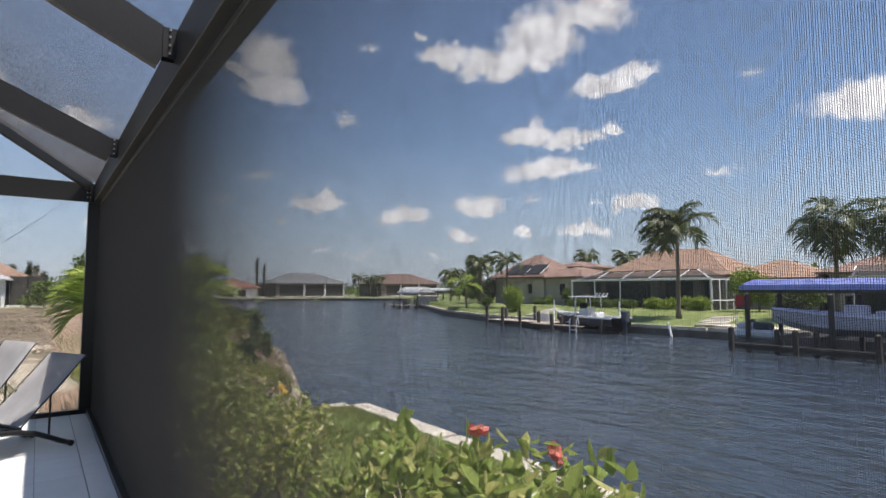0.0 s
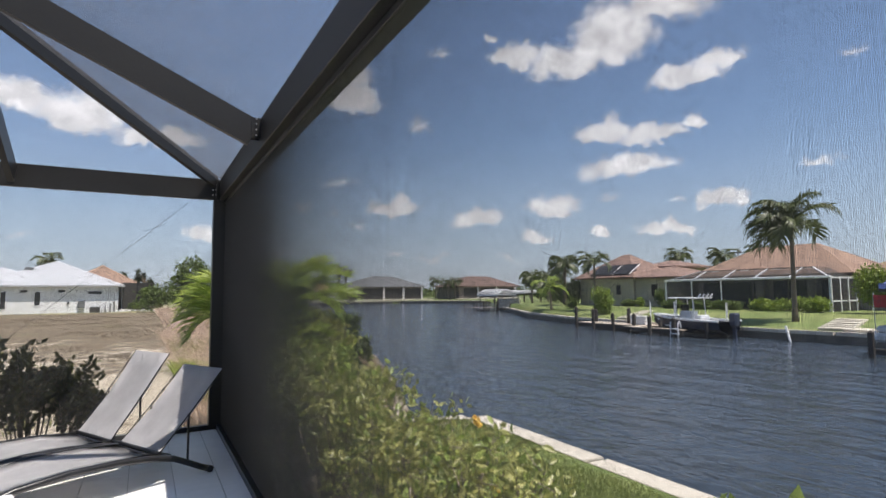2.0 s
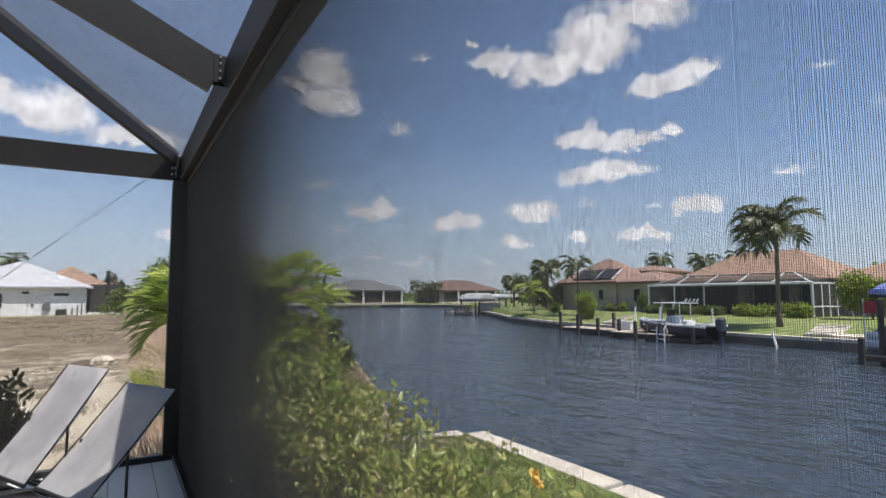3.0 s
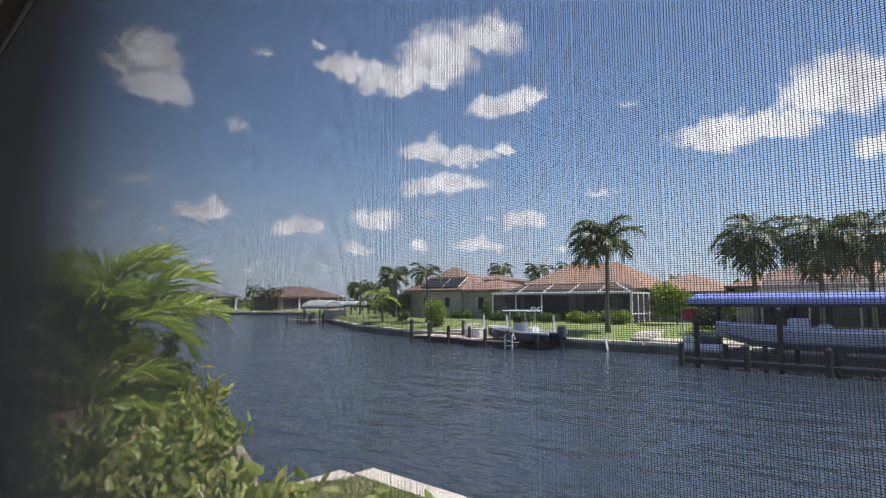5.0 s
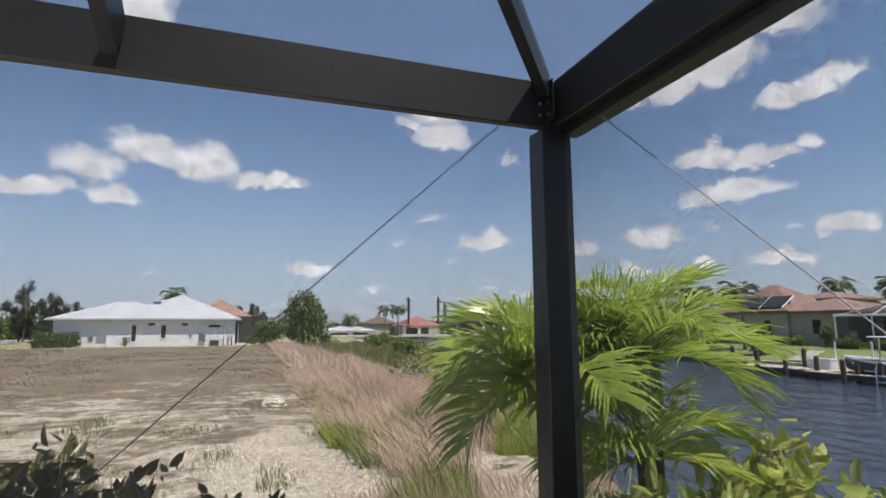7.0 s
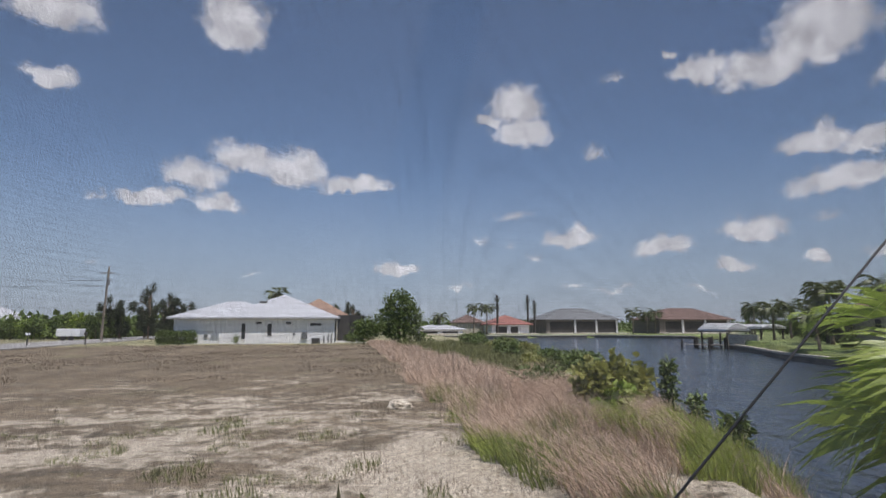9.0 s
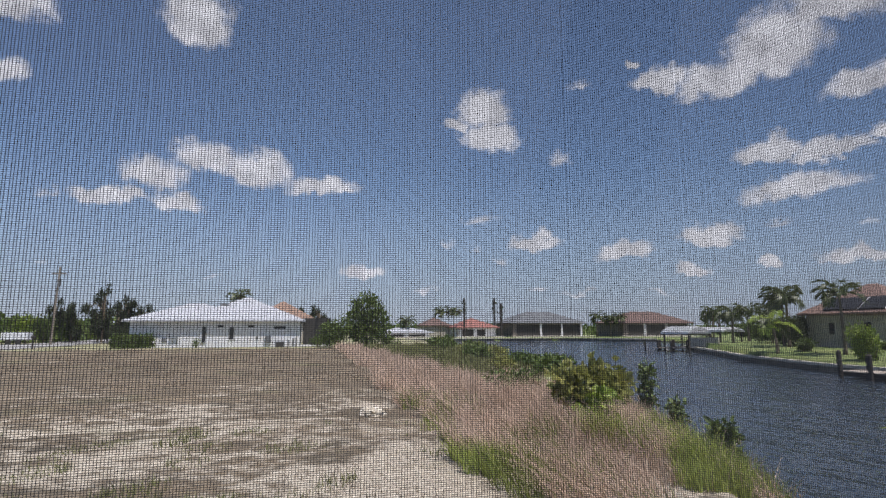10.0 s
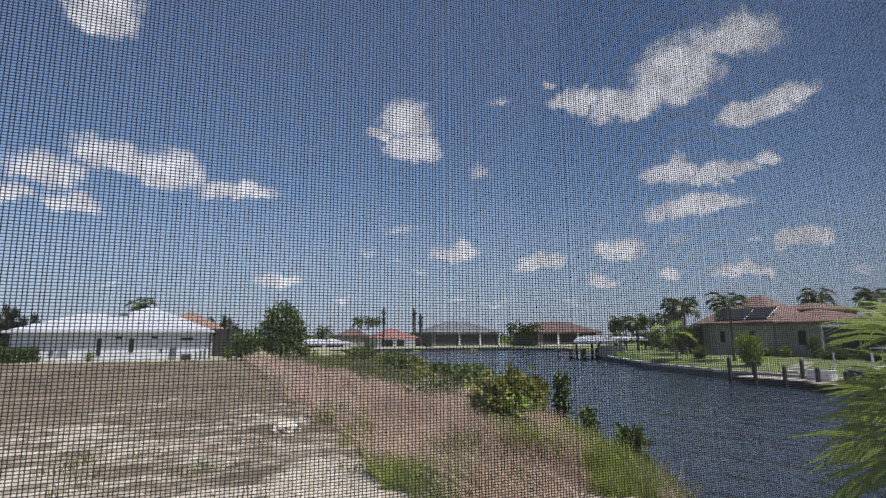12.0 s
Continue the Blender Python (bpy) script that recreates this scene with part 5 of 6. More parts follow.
utility_pole((-32.3, 75, -0.5), 9.6)
for z in (7.3, 6.6):
    w = thing("power_line", "thin overhead power line", "cable")
    part("line", tube(bmesh.new(), [(-90, 80, z + 0.3), (-60, 77, z - 0.3), (-32.1, 75, z)], 0.02, 4), M_PILE, w)
for x, y in ((-28.6, 62), (-33.0, 60)):
    mb = thing("mailbox", "dark mailbox on a post by the road", "mailbox", (x, y, -0.5))
    part("post", block((-0.05, -0.05, 0), (0.05, 0.05, 1.1)), M_PILE, mb)
    part("box", block((-0.12, -0.25, 1.1), (0.12, 0.25, 1.35), 0.03), M_PILE if x > -30 else M_STUCCO, mb)


def far_porch_house(x0, x1, y, depth, eave, top, wall_m, roof_m, label, cols):
    ob = house("canal_house", label, (x0, y, -1.0), (x1, y + depth, eave), top, wall_m, roof_m, 1.0)
    for a, b in cols:
        # flat dark panel on the wall, the porch's shade painted as its colour
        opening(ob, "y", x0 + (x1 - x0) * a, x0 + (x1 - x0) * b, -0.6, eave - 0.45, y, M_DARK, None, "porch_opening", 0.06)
        part("column", block((x0 + (x1 - x0) * b, y - 0.5, -0.9), (x0 + (x1 - x0) * b + 0.45, y - 0.1, eave)), M_STUCCO, ob)
    part("terrace", block((x0 - 1.5, y - 4.0, -1.2), (x1 + 1.5, y - 0.05, -0.6)), M_CONC, ob)


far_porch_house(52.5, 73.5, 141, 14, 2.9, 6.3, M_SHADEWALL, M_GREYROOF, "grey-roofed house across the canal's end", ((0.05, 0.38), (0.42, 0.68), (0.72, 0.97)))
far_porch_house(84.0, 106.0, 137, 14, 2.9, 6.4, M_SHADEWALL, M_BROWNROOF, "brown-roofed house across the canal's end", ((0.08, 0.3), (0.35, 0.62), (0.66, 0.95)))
far_porch_house(37.0, 47.5, 141, 11, 1.6, 4.4, M_STUCCO, M_RED, "house with a red roof across the canal's end", ((0.1, 0.4), (0.5, 0.7)))
far_porch_house(16.5, 28.5, 139, 8, 0.4, 1.7, M_STUCCO, M_WHITEROOF, "low white-roofed boathouse at the canal's end", ((0.1, 0.45), (0.55, 0.9)))
house("far_house", "tan house with a pale roof beyond the canal", (29.5, 150, -1), (37, 160, 2.2), 4.6, M_TAN, M_BROWNROOF)
for k, (x, h) in enumerate(((38.4, 9.6), (47.3, 9.7), (49.6, 8.4))):
    dead = thing("bare_palm", "bare dead palm trunk", "dead palm", (x, 140.5 + k, -0.9), 0, "dead palms")
    rngd = np.random.default_rng(500 + k)
    part("trunk", tube(bmesh.new(), [(0, 0, 0), (0.1, 0, h * 0.5), (0.05, 0, h + 0.9)], [0.35, 0.3, 0.26], 8), M_PILE, dead)
    P, d = blob_points(rngd, 160, [((0.1, 0, h * 0.97), (0.65, 0.5, 0.7)), ((0.05, 0, h * 0.75), (0.5, 0.4, 1.2))], 0.2)
    V, F = leaf_cards(rngd, P, 0.6, d, 0.8, 0.2)
    tagged(part("dead_fronds", arrays("dead_fronds", V, F, M_CASU), M_CASU, dead), kind="stuff")
for k, (x, y, h) in enumerate(((32.0, 141, 6.8), (35.3, 140, 6.8), (23.0, 143, 4.4), (76.5, 138, 5.6), (79.5, 136, 5.0), (82, 136, 5.4), (108, 132, 6.0), (112, 126, 5.4), (98, 116, 5.5), (92, 112, 5.2), (86, 104, 6.0))):
    palm("palm", (x, y, -0.9), h, (0.3, 0.1), 0.2, 13, 2.6, 0.8, 0.2, (M_COCO,), 520 + k, "palm on the far bank", "palms on the far bank", (-0.4, 0.2), 12)


def tree_line():
    """Distant low woods closing the horizon."""
    rng = np.random.default_rng(90)
    P, D = [], []
    for k in range(420):
        x = rng.uniform(-160, 260)
        y = rng.uniform(165, 230)
        h = rng.uniform(1.6, 4.2)
        p, d = blob_points(rng, 42, [((x, y, h * 0.5 - 0.8), (rng.uniform(2.5, 5), 2.5, h * 0.62))], 0.3)
        P.append(p)
        D.append(d)
    for k in range(150):
        y = rng.uniform(-60, 120)
        x = 82 + rng.uniform(-6, 20) + max(0, (y - 60) * 0.9)
        h = rng.uniform(3, 6.0)
        p, d = blob_points(rng, 46, [((x, y, h * 0.5 - 0.8), (2.5, rng.uniform(2.5, 5), h * 0.6))], 0.3)
        P.append(p)
        D.append(d)
    for k in range(130):
        x = rng.uniform(-95, -38)
        y = rng.uniform(92, 130)
        h = rng.uniform(2.4, 4.2)
        p, d = blob_points(rng, 46, [((x, y, h * 0.5 - 0.6), (rng.uniform(2, 4), 2.2, h * 0.55))], 0.3)
        P.append(p)
        D.append(d)
    P, D = np.concatenate(P), np.concatenate(D)
    V, F = leaf_cards(rng, P, 1.25, D, 0.1, 0.7, 0.9)
    tagged(new("far_woods", arrays("far_woods", V, F, M_TREE)), "distant dark green trees along the horizon", "trees", "", "stuff")


tree_line()


# ---- across the canal ----
def caged_house():
    ob = house("lanai_house", "tan house with an orange shingle roof across the canal", (49.3, 16.2, -0.8), (57.6, 29.8, 2.55), 5.6, M_TAN, M_ORANGE, 0.75)
    part("wall", block((50.5, 9.5, -0.8), (58.0, 16.2, 2.3)), M_TAN, ob)
    part("roof", hip_roof(bmesh.new(), 50.5, 58.0, 9.5, 17.5, 2.4, 4.1, 0.7), M_ORANGE, ob)
    for a0, a1 in ((16.6, 18.2), (19.2, 22.2), (23.3, 29.2)):
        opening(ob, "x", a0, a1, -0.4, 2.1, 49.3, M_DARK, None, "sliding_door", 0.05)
    for y in (18.6, 23.0):
        part("column", block((48.5, y - 0.35, -0.6), (49.1, y + 0.35, 2.5)), M_TAN, ob)
    pc = thing("white_pool_cage", "white-framed screened pool cage on the orange-roofed house", "pool cage")
    # front at x0, sloping panels up to xr, then flat to the house
    x0, xr, x1, y0, y1, z0, z1, z2 = 45.0, 47.3, 49.2, 15.5, 30.3, -0.55, 2.2, 3.22
    for y in (15.5, 18.6, 21.5, 24.4, 27.4, 30.3):
        if y in (15.5, 30.3):
            part("post", block((x0 - 0.07, y - 0.08, z0), (x0 + 0.07, y + 0.08, z1)), M_CAGEWHITE, pc)
        else:
            part("post", block((x0 - 0.04, y - 0.05, z0), (x0 + 0.04, y + 0.05, z1)), M_DARK if y < 24 else M_CAGEWHITE, pc)
        yr = min(max(y, y0 + 2.3), y1 - 2.3)
        part("roof_bar", bar(bmesh.new(), (x0, y, z1 + 0.12), (xr, yr, z2), 0.09, 0.1), M_CAGEWHITE, pc)
        if y0 < y < y1:
            part("roof_bar", bar(bmesh.new(), (xr, yr, z2), (x1, yr, z2), 0.07, 0.08), M_CAGEWHITE, pc)
    part("ridge_bar", bar(bmesh.new(), (xr, y0 + 2.3, z2), (xr, y1 - 2.3, z2), 0.07, 0.08), M_DARK, pc)
    part("screen", block((x0 - 0.01, y0 + 0.08, z0), (x0 + 0.01, y1 - 0.08, z1)), M_FARSCREEN, pc)
    for quad in (((x0, y0, z1 + 0.1), (x0, y1, z1 + 0.1), (xr, y1 - 2.3, z2), (xr, y0 + 2.3, z2)), ((x0, y0, z1 + 0.1), (xr, y0 + 2.3, z2), (x1, y0 + 2.3, z2), (x1, y0, z1 + 0.1)),
                 ((x0, y1, z1 + 0.1), (x1, y1, z1 + 0.1), (x1, y1 - 2.3, z2), (xr, y1 - 2.3, z2)), ((xr, y0 + 2.3, z2), (xr, y1 - 2.3, z2), (x1, y1 - 2.3, z2), (x1, y0 + 2.3, z2))):
        bm = bmesh.new()
        bm.faces.new([bm.verts.new(p) for p in quad])
        part("roof_screen", bm, M_FARSCREEN, pc)
    part("screen", block((x0 + 0.1, y0 - 0.01, z0), (x1, y0 + 0.01, z1)), M_FARSCREEN, pc)
    part("gutter", block((x0 - 0.16, y0 - 0.1, z1), (x0 + 0.08, y1 + 0.1, z1 + 0.2), 0.03), M_CAGEWHITE, pc)
    for x in (46.4, 47.6, 48.8):
        part("post", block((x - 0.05, y0 - 0.05, z0), (x + 0.05, y0 + 0.05, z1 + 0.1)), M_CAGEWHITE, pc)
    part("rail", block((x0, y0 - 0.04, 0.4), (x1, y0 + 0.04, 0.5)), M_CAGEWHITE, pc)
    part("rail", block((x0, y0 - 0.04, z1), (x1, y0 + 0.04, z1 + 0.12)), M_CAGEWHITE, pc)
    part("door_frame", block((49.25, y0 - 0.9, z0), (49.35, y0 - 0.8, 0.7)), M_CAGEWHITE, pc)
    part("slab", block((x0 - 0.3, y0 - 1.6, -0.9), (x1 + 0.6, y1 + 0.3, -0.5)), M_CONC, pc)
    ant = thing("antenna", "small dark antenna on the orange roof", "antenna", (55.0, 29.0, 3.4))
    part("mast", tube(bmesh.new(), [(0, 0, -0.4), (0, 0, 2.3)], 0.05, 6), M_PILE, ant)
    part("arm", block((-0.1, -0.45, 1.9), (0.1, 0.45, 2.0)), M_PILE, ant)


def solar_house():
    ob = house("solar_house", "beige house with terracotta tiled roof and solar panels", (47.0, 36.2, -0.8), (54.4, 44.6, 2.75), 5.75, M_BEIGE, M_TERRA, 0.6)
    part("wall", block((47.3, 30.8, -0.8), (55.0, 36.2, 2.7)), M_BEIGE, ob)
    part("roof", hip_roof(bmesh.new(), 47.3, 56.0, 30.8, 38.5, 2.82, 4.05, 0.6), M_TERRA, ob)
    part("wall", block((53.2, 35.6, -0.8), (59.0, 40.5, 4.15)), M_BEIGE, ob)
    part("roof", hip_roof(bmesh.new(), 53.2, 59.0, 35.6, 40.5, 4.2, 5.0, 0.6), M_TERRA, ob)
    for a0, a1, z0, z1 in ((33.2, 34.0, 0.7, 2.0),):
        opening(ob, "x", a0, a1, z0, z1, 47.3, M_GLASS, M_BEIGE)
    for a0, a1, z0, z1 in ((38.0, 38.7, 0.9, 2.0), (41.6, 42.2, 0.9, 2.0)):
        opening(ob, "x", a0, a1, z0, z1, 47.0, M_GLASS, M_BEIGE)
    slope = math.atan2(5.75 - 2.91, 4.3)
    for y0, y1 in ((36.5, 38.9), (39.1, 42.4)):
        bm = block((0.0, y0, 0.05), (2.1, y1, 0.12))
        bmesh.ops.rotate(bm, verts=bm.verts[:], matrix=Matrix.Rotation(-slope, 3, "Y"))
        bmesh.ops.translate(bm, verts=bm.verts[:], vec=(46.75, 0, 3.16))
        part("solar_panel", bm, M_SOLAR, ob, "black solar pool panel")
    for y in (38.95, 36.45):
        part("panel_pipe", tube(bmesh.new(), [(46.7, y, 3.2), (48.4, y, 4.35)], 0.05, 6), M_CAGEWHITE, ob)


def right_house():
    ob = house("canal_house", "tan house with terracotta roof behind the blue boat canopy", (50.0, -14.0, -0.8), (62.0, 8.6, 2.6), 5.4, M_TAN, M_TERRA, 0.7)
    for a0, a1 in ((-10, -6), (-4, 0), (2, 7)):
        opening(ob, "x", a0, a1, -0.4, 2.1, 50.0, M_DARK, None, "sliding_door", 0.05)
    pc = thing("white_pool_cage", "white-framed screened pool cage behind the boat canopy", "pool cage")
    for y in (-9, -6, -3, 0, 3, 6):
        part("roof_bar", bar(bmesh.new(), (46.5, y, 2.3), (49.5, y + 0.6, 3.2), 0.09, 0.1), M_CAGEWHITE, pc)
        part("post", block((46.45, y - 0.05, -0.6), (46.55, y + 0.05, 2.3)), M_CAGEWHITE, pc)
    part("screen", bar(bmesh.new(), (46.5, -1.5, 2.32), (49.5, -1.2, 3.22), 15.0, 0.01), M_FARSCREEN, pc)
    part("screen", block((46.49, -8.9, -0.6), (46.51, 5.9, 2.2)), M_FARSCREEN, pc)
    part("gutter", block((46.35, -9.2, 2.18), (46.6, 6.2, 2.36), 0.03), M_CAGEWHITE, pc)


caged_house()
solar_house()
right_house()

for k, (x, y, w, d, h, m, lab) in enumerate((
        (43.6, 16.5, 1.5, 3.0, 1.25, M_BRIGHTBUSH, "bright green hedge bush along the pool cage"), (43.6, 19.5, 1.5, 3.4, 1.2, M_BRIGHTBUSH, "bright green hedge bush along the pool cage"),
        (43.6, 22.6, 1.4, 3.4, 0.95, M_TREE, "low green hedge bush along the pool cage"), (43.6, 25.8, 1.4, 3.4, 0.95, M_TREE, "low green hedge bush along the pool cage"),
        (43.8, 28.8, 1.4, 2.8, 1.0, M_TREE, "low green hedge bush along the pool cage"),
        (44.6, 11.6, 3.0, 4.2, 3.6, M_BRIGHTBUSH, "tall yellow-green shrub beside the pool cage"), (45.5, 8.6, 3.0, 3.4, 3.0, M_TREE, "dense shrub beside the pool cage"),
        (42.0, 8.6, 2.0, 2.8, 1.6, M_CASU, "dark shrub behind the boat lift"),
        (36.8, 30.0, 2.6, 3.0, 2.9, M_BRIGHTBUSH, "rounded bright green bush on the lawn"), (40.5, 39.2, 1.8, 1.9, 1.4, M_TREE, "clipped round bush on the lawn"),
        (45.5, 31.3, 1.5, 1.6, 2.3, M_TREE, "clipped green bush beside the pool cage"), (46.0, 36.0, 1.2, 2.4, 0.9, M_TREE, "low bush against the beige wall"),
        (45.9, 34.4, 1.2, 1.2, 1.2, M_BRIGHTBUSH, "low bush against the beige wall"), (46.4, 45.0, 3.5, 3.0, 3.4, M_CASU, "dark dense shrub beside the beige house"),
        (52.0, 51.0, 4, 4.5, 3.4, M_TREE, "dense green shrub on the point"), (56.0, 58.0, 4, 4.5, 3.0, M_TREE, "dense green shrub on the point"), (62, 68, 4, 5, 2.8, M_TREE, "dense green shrub on the point"))):
    z = -0.98 + 0.62 * min(1, max(0, (x - 33.5) / 10)) - 0.05
    bush((x, y, z), w, d, h, m, 600 + k, lab, int(300 + 260 * w * d * max(1, h * 0.5)), 0.19, "bush", "bushes across the canal")

CW = (-0.1, 0.45)
palm("coconut_palm", (37.2, 14.0, -0.86), 6.5, (-0.1, -0.15), 0.17, 22, 2.7, 0.95, 0.10, (M_COCO,), 700, "tall windblown coconut palm on the lawn", "coconut palms", (-0.15, 0.7), 34, 0, True, 0.0, 0.95, 1.5, 0.1, 0.9)
for k, (x, y, h) in enumerate(((40.0, 5.0, 6.4), (40.0, 1.4, 6.0), (41.5, -1.0, 6.3))):
    palm("coconut_palm", (x, y, -0.8), h, (0, -0.15), 0.16, 17, 2.7, 0.95, 0.09, (M_COCO,), 701 + k, "windblown coconut palm behind the boat lift", "coconut palms", CW, 26, 0, True, -0.75, 1.15, 1.45, 0.0, 0.9)
palm("palm", (39.5, 34.5, -0.8), 5.0, (0.2, 0.2), 0.15, 13, 2.0, 0.6, 0.1, (M_COCO,), 704, "windblown palm before the beige house", "palms across the canal", CW, 20, low=0.1)
palm("palm", (38.0, 39.5, -0.85), 2.7, (0.1, 0.5), 0.15, 14, 2.2, 0.65, 0.1, (M_FROND, M_COCO), 705, "leaning palm on the lawn by the seawall", "palms across the canal", CW, 20, low=-0.2)
for k, (x, y, h) in enumerate(((44, 44, 5.2), (46, 46.5, 5.4), (60, 40, 6.4), (63, 36, 6.2), (62, 30.5, 6.0), (53, 55, 4.2), (50, 58, 4.0), (58, 64, 4.4))):
    palm("palm", (x, y, -0.6), h, (0.2, 0.1), 0.17, 13, 2.1, 0.65, 0.14, (M_COCO,), 710 + k, "palm among the houses across the canal", "palms across the canal", CW, 14, low=-0.3)

for k in range(6):
    st = thing("stepping_stone", "pale concrete stepping stone in the lawn", "paving stone", (33.6 + 1.05 * k, 9.9 + 0.32 * k, -0.84 + 0.05 * k), 8, "path to the pool cage")
    part("stone", block((-0.42, -0.8, -0.1), (0.42, 0.8, 0.05), 0.02), M_CONC, st)
for k in range(7):
    st = thing("stepping_stone", "pale concrete stepping stone in the lawn", "paving stone", (34.0 + 1.1 * k, 25.6 + 0.55 * k, -0.84 + 0.05 * k), 20, "path to the dock")
    part("stone", block((-0.4, -0.5, -0.1), (0.4, 0.5, 0.05), 0.02), M_CONC, st)
solid("pavement", block((32.75, -20, -1.0), (34.3, 9.2, -0.80), 0.02), M_CONC, "pale concrete walk along the seawall", "pavement")


def piling(parent, x, y, top, r=0.13, bottom=-3.0):
    p = part("piling", tube(bmesh.new(), [(x, y, bottom), (x, y, top)], r, 8), M_PILE, parent)
    part("piling_cap", tube(bmesh.new(), [(x, y, top), (x, y, top + 0.1)], [r * 1.1, 0.02], 8), M_PILE, p)


def planks(parent, x0, x1, y0, y1, z, along, m):
    """Deck boards laid across; along: the axis on which they follow one another."""
    n = max(2, round(((y1 - y0) if along == "y" else (x1 - x0)) / 0.3))
    me = None
    for k in range(n):
        if along == "y":
            w = (y1 - y0) / n
            me = me or mesh_of("plank", block((x0, 0.01, -0.05), (x1, w - 0.01, 0)), m)
            q = pose(0, y0 + k * w, z)
        else:
            w = (x1 - x0) / n
            me = me or mesh_of("plank", block((0.01, y0, -0.05), (w - 0.01, y1, 0)), m)
            q = pose(x0 + k * w, 0, z)
        ob = part("plank", me, m, parent)
        ob.matrix_basis = q


def dock_one():
    d = thing("dock", "weathered timber dock with dark pilings by the seawall", "dock")
    planks(d, 30.2, 32.25, 20.5, 27.2, -1.12, "y", M_DECK)
    planks(d, 29.2, 29.75, 16.6, 20.5, -1.12, "y", M_DECK)
    part("stringer", block((30.2, 20.5, -1.42), (30.32, 27.2, -1.18)), M_PILE, d)
    part("stringer", block((29.2, 16.6, -1.42), (29.32, 20.5, -1.18)), M_PILE, d)
    planks(d, 29.2, 30.2, 20.5, 21.4, -1.12, "y", M_DECK)
    part("stringer", block((32.0, 20.5, -1.42), (32.12, 27.2, -1.18)), M_PILE, d)
    for y, t in ((27.1, 0.05), (25.2, -0.1), (23.2, -0.35), (21.2, -0.35), (19.0, -0.4), (17.1, -0.45)):
        piling(d, 30.08 if y > 21 else 29.08, y, t)
    for y, t in ((26.8, -0.2), (23.4, 0.0)):
        piling(d, 32.0, y, t)
    ld = thing("dock_ladder", "white metal swim ladder on the dock", "ladder", (29.0, 17.0, 0))
    for y in (-0.28, 0.28):
        part("rail", tube(bmesh.new(), [(0.3, y, -1.0), (0.15, y, -0.55), (0, y, -0.7), (-0.05, y, -2.2)], 0.045, 6), M_CAGEWHITE, ld)
    for z in (-1.1, -1.4, -1.7):
        part("rung", block((-0.1, -0.28, z), (0.1, 0.28, z + 0.06)), M_CAGEWHITE, ld)
    for x, y in ((32.18, 21.5), (32.18, 19.4), (32.18, 15.5)):
        pp = thing("white_post", "white guide post of the boat lift", "post", (x, y, -2.6), 0, "boat lift guide posts")
        part("post", tube(bmesh.new(), [(0, 0, 0), (0, 0, 3.15)], 0.06, 6), M_CAGEWHITE, pp)
    ob = thing("deck_box", "white dock box on the deck", "dock box", (31.7, 22.0, -1.12))
    part("box", block((-0.35, -0.7, 0.0), (0.35, 0.7, 0.55), 0.04), M_GEL, ob)
    part("lid", block((-0.38, -0.73, 0.555), (0.38, 0.73, 0.62), 0.02), M_GEL, ob)


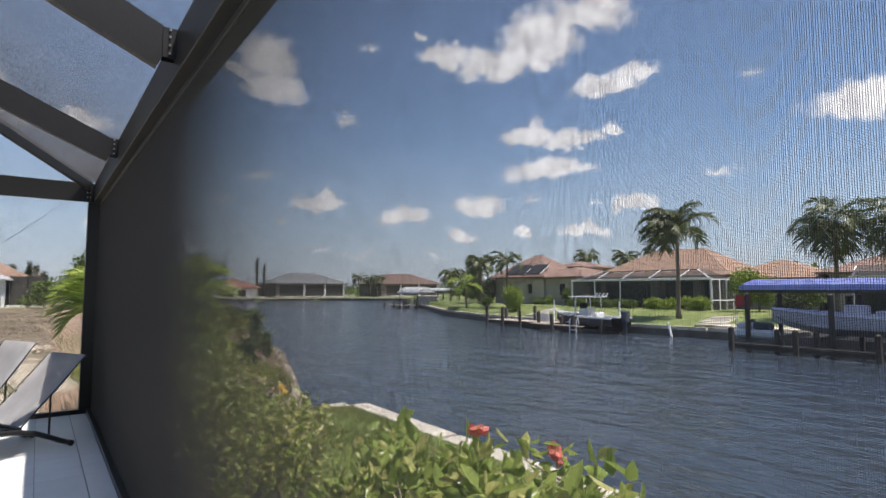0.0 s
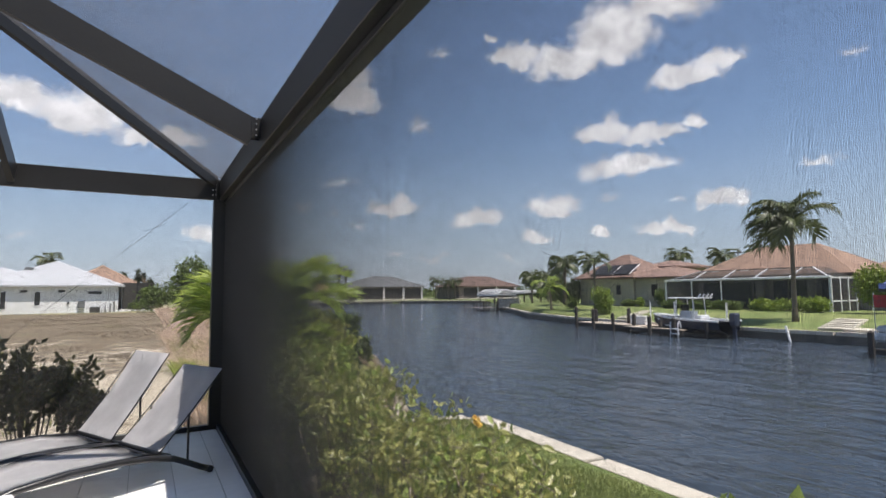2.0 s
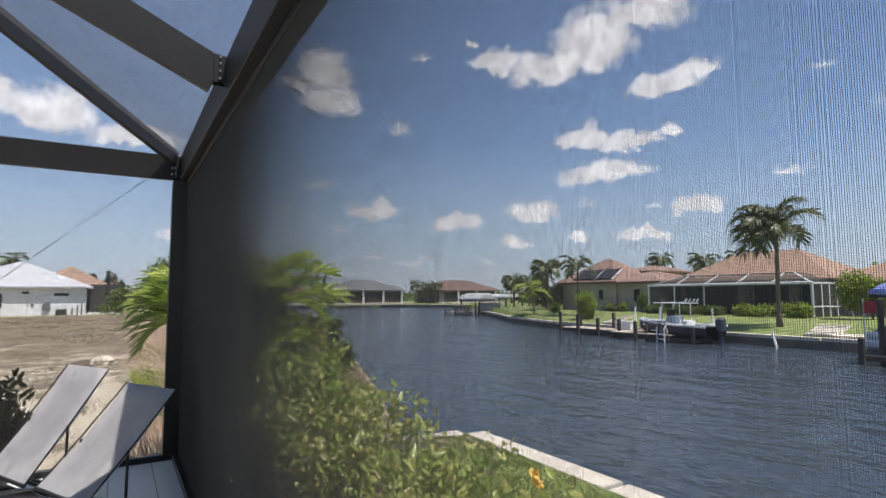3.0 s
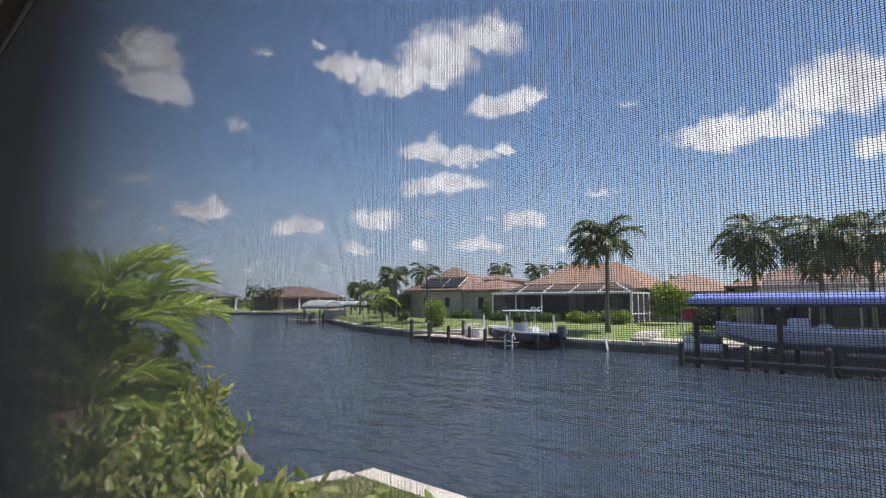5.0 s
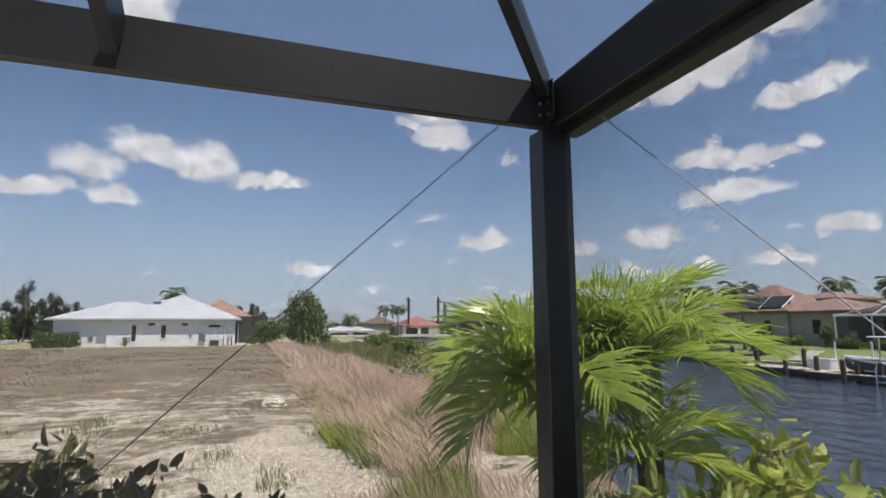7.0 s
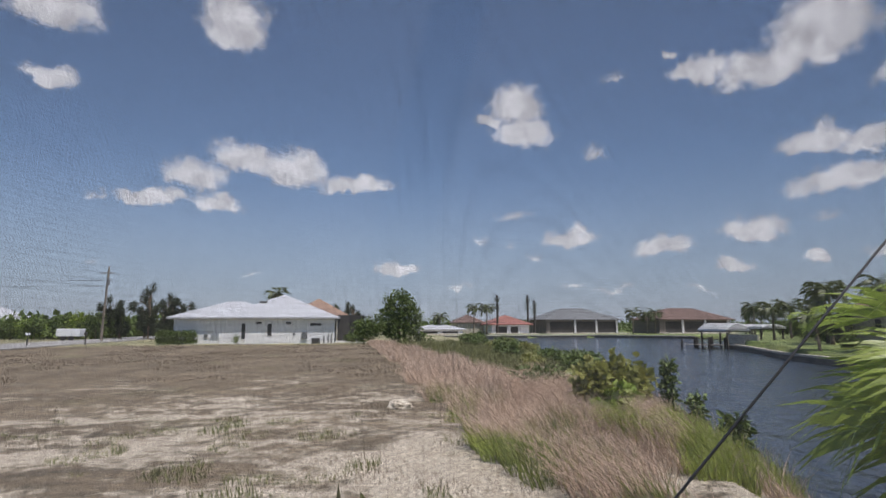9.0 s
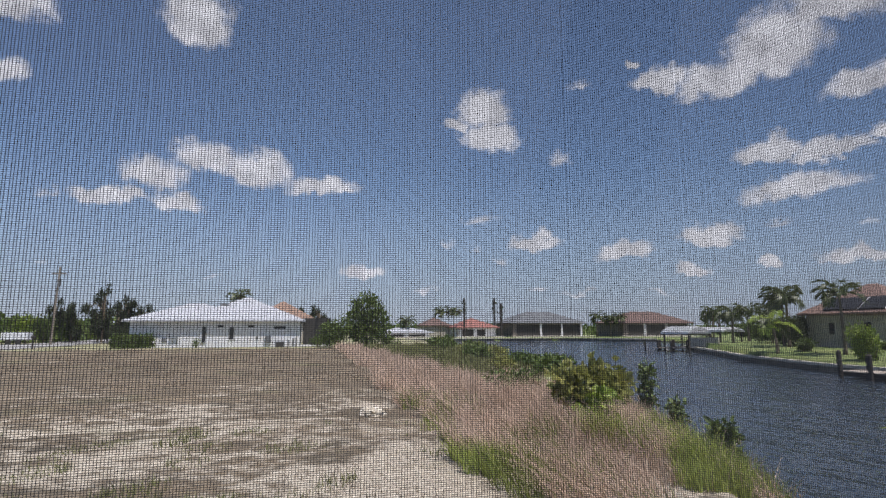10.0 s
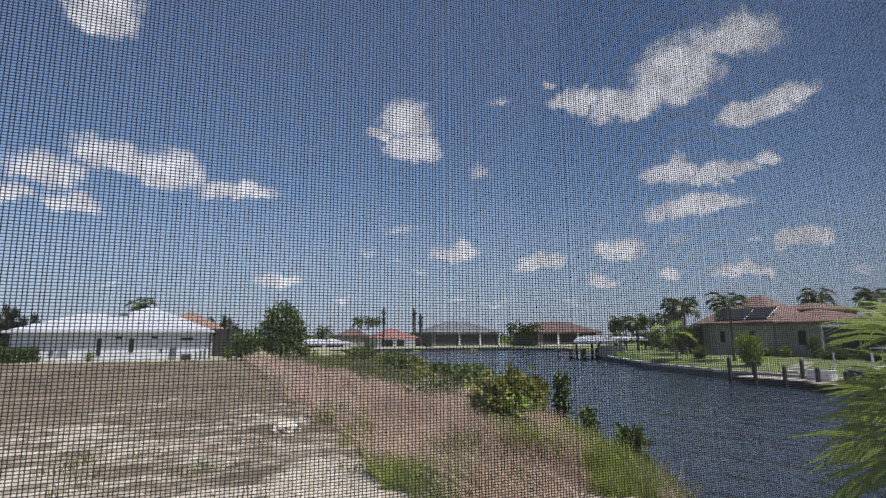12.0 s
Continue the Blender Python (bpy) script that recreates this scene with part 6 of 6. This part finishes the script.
def boat(name, at, turn, length, hull_m, label, ttop):
    """A centre-console boat: flared hull, inner deck, console, motor; with a T-top or without."""
    ob = thing(name, label, "boat", at, turn)
    bm = bmesh.new()
    secs = []
    for k in range(9):
        t = k / 8
        w = 1.15 * (1 - max(0, (t - 0.45) / 0.55) ** 2.2 * 0.97)
        keel = 0.0 + 0.55 * max(0, (t - 0.6) / 0.4) ** 2
        sheer = 0.85 + 0.3 * t * t
        x = -length / 2 + length * t
        secs.append([bm.verts.new((x, y, z)) for y, z in ((-w, sheer), (-w * 0.86, keel + 0.35), (0, keel), (w * 0.86, keel + 0.35), (w, sheer))])
    for a, b in zip(secs, secs[1:]):
        for j in range(4):
            bm.faces.new((a[j], a[j + 1], b[j + 1], b[j]))
    bm.faces.new(secs[0])
    bmesh.ops.solidify(bm, geom=bm.faces[:], thickness=0.06)
    part("hull", bm, hull_m, ob)
    gun = bmesh.new()
    for sgn in (-1, 1):
        pts = []
        for k in range(9):
            t = k / 8
            w = 1.15 * (1 - max(0, (t - 0.45) / 0.55) ** 2.2 * 0.97)
            pts.append((-length / 2 + length * t, sgn * w, 0.87 + 0.3 * t * t))
        tube(gun, pts, 0.08, 6)
    part("gunwale", gun, M_GEL, ob, "white gunwale")
    part("deck", block((-length / 2 + 0.1, -0.95, 0.45), (length * 0.22, 0.95, 0.52)), M_GEL, ob)
    part("bow_deck", block((length * 0.22, -0.55, 0.8), (length * 0.38, 0.55, 0.92), 0.03), M_GEL, ob)
    con = part("console", block((-0.35, -0.42, 0.52), (0.45, 0.42, 1.45), 0.06), M_GEL, ob)
    part("windscreen", block((0.3, -0.38, 1.451), (0.36, 0.38, 1.85)), M_GLASS, con)
    part("seat", block((-1.15, -0.45, 0.52), (-0.7, 0.45, 1.2), 0.06), M_GEL, ob)
    mot = part("outboard", block((-length / 2 - 0.55, -0.25, 0.55), (-length / 2 - 0.05, 0.25, 1.4), 0.1), M_NAVY, ob, "dark outboard motor cowl")
    part("leg", block((-length / 2 - 0.4, -0.09, -0.5), (-length / 2 - 0.15, 0.09, 0.549), 0.03), M_NAVY, mot)
    if ttop:
        for x in (-0.7, 0.55):
            for y in (-0.6, 0.6):
                part("top_leg", tube(bmesh.new(), [(x * 1.1, y, 0.5), (x, y * 0.95, 2.25)], 0.04, 6), M_CAGEWHITE, ob)
        part("t_top", block((-1.1, -0.9, 2.25), (1.0, 0.9, 2.33), 0.03), M_GEL, ob)
        for y in (-0.6, -0.2, 0.2, 0.6):
            part("rod_holder", tube(bmesh.new(), [(-1.1, y, 2.3), (-1.3, y, 2.55)], 0.05, 6), M_GEL, ob)
    return ob


dock_one()
boat("centre_console_boat", (30.95, 17.3, -1.42), 90, 5.6, M_NAVY, "navy and white centre-console boat with a white T-top", True)
for y in (15.2, 18.6):
    cr = thing("lift_cradle", "dark boat lift cradle beam", "boat lift", (31.0, y, 0), 0, "boat lift")
    part("beam", block((-1.3, -0.12, -1.55), (0.85, 0.12, -1.37)), M_PILE, cr)
    for x in (-1.35,):
        part("piling", tube(bmesh.new(), [(x, 0, -3), (x, 0, -0.6)], 0.12, 8), M_PILE, cr)
pp = thing("leaning_pipe", "white pipe leaning against the seawall", "pipe", (32.1, 11.8, 0))
part("pipe", tube(bmesh.new(), [(-0.1, -0.35, -2.1), (0.1, 0.1, -0.75)], 0.07, 6), M_CAGEWHITE, pp)


def canopy(name, x0, x1, y0, y1, z0, z1, m, label, posts, post_m):
    """A vaulted fabric roof on pilings; its ridge runs along y."""
    ob = thing(name, label, "boat canopy")
    bm = bmesh.new()
    rows = []
    for k in range(9):
        t = k / 8
        x = x0 + (x1 - x0) * t
        z = z0 + (z1 - z0) * math.sin(math.pi * t) ** 0.8
        rows.append([bm.verts.new((x, y, z - (0.12 if y in (y0, y1) else 0))) for y in (y0, y0 + 0.15, (y0 + y1) / 2, y1 - 0.15, y1)])
    for a, b in zip(rows, rows[1:]):
        for j in range(4):
            bm.faces.new((a[j], a[j + 1], b[j + 1], b[j]))
    bmesh.ops.solidify(bm, geom=bm.faces[:], thickness=0.04)
    part("fabric", bm, m, ob)
    for x in (x0, x1):
        part("valance", block((x - 0.03, y0, z0 - 0.24), (x + 0.03, y1, z0 - 0.01)), m, ob)
        part("beam", block((x - 0.06, y0, z0 - 0.38), (x + 0.06, y1, z0 - 0.25)), post_m, ob)
    for x, y in posts:
        piling(ob, x, y, z0 - 0.48, 0.12)
    return ob


canopy("boat_canopy", 27.6, 31.4, -6.5, 5.3, 1.62, 1.92, M_BLUE, "blue vinyl boat-lift canopy on dark pilings",
       [(x, y) for x in (27.5, 31.3) for y in (4.9, 1.4, -2.4, -6.0)], M_PILE)
boat("lift_boat", (29.3, 0.9, -0.75), 90, 7.2, M_GEL, "white boat hanging on the lift under the blue canopy", False)
boat("lift_boat", (29.3, -5.6, -0.75), 90, 5.0, M_GEL, "white boat hanging on the lift under the blue canopy", False)
for y in (3.6, 2.0, -0.6):
    cr = thing("lift_cradle", "grey boat lift cradle beam", "boat lift", (29.4, y, 0), 0, "boat lift")
    part("beam", block((-1.9, -0.1, -0.95), (1.9, 0.1, -0.78)), M_WOODGREY, cr)
    part("piling", tube(bmesh.new(), [(-1.95, 0, -3), (-1.95, 0, -0.5)], 0.11, 8), M_PILE, cr)
dk = thing("dock", "timber dock under the blue canopy", "dock")
planks(dk, 26.9, 27.4, -6.5, 5.6, -1.2, "y", M_PILE)
part("stringer", block((26.9, -6.5, -1.45), (27.02, 5.6, -1.26)), M_PILE, dk)
for y in (5.4, 2.6, -0.4, -3.6):
    piling(dk, 26.82, y, -0.5)
js = thing("jet_ski", "white and grey jet ski on the dock", "jet ski", (28.4, 4.9, -1.0), 80)
part("hull", block((-1.0, -0.4, 0.0), (1.0, 0.4, 0.4), 0.12), M_GEL, js)
part("seat", block((-0.8, -0.2, 0.41), (0.1, 0.2, 0.75), 0.08), M_NAVY, js)
part("handlebar", block((0.2, -0.3, 0.75), (0.4, 0.3, 0.9), 0.04), M_NAVY, js)
part("cowl", block((0.15, -0.3, 0.41), (0.9, 0.3, 0.72), 0.1), M_GEL, js)
tow = thing("red_flag", "red cloth hanging from the canopy post", "flag", (28.0, 5.4, 0.55))
part("cloth", block((-0.02, -0.45, 0.0), (0.02, 0.3, 0.55), 0.01), M_REDCLOTH, tow)
part("rod", tube(bmesh.new(), [(0, 0.3, -1.6), (0, 0.3, 0.65)], 0.02, 6), M_CAGEWHITE, tow)

# the far dock with white canopies
fd = thing("dock", "timber dock with rails at the point", "dock")
planks(fd, 45.0, 50.0, 63.5, 69.5, -1.15, "y", M_WOODGREY)
for x in (45.1, 47.5, 49.9):
    for y in (63.6, 66.5, 69.4):
        piling(fd, x, y, -0.2, 0.14)
for y in (63.6, 69.4):
    part("rail", block((45.0, y - 0.05, -0.42), (50.0, y + 0.05, -0.32)), M_PILE, fd)
part("rail", block((44.95, 63.5, -0.42), (45.05, 69.5, -0.32)), M_PILE, fd)
canopy("boat_canopy", 46.0, 49.4, 61.2, 67.0, 0.95, 1.75, M_WHITEVINYL, "white vinyl boat-lift canopy at the point", [(x, y) for x in (46.3, 49.1) for y in (61.6, 66.6)], M_PILE)
canopy("boat_canopy", 51.5, 55.0, 61.5, 68.5, 1.25, 1.6, M_WHITEVINYL, "white vinyl boat-lift canopy at the point", [(x, y) for x in (51.6, 54.9) for y in (62, 68)], M_PILE)
tagged(new("patio_wall", mesh_of("patio_wall", block((46.0, 56.0, -0.9), (46.25, 61.0, 0.35)), M_BEIGE)), "low pale wall by the water", "wall")
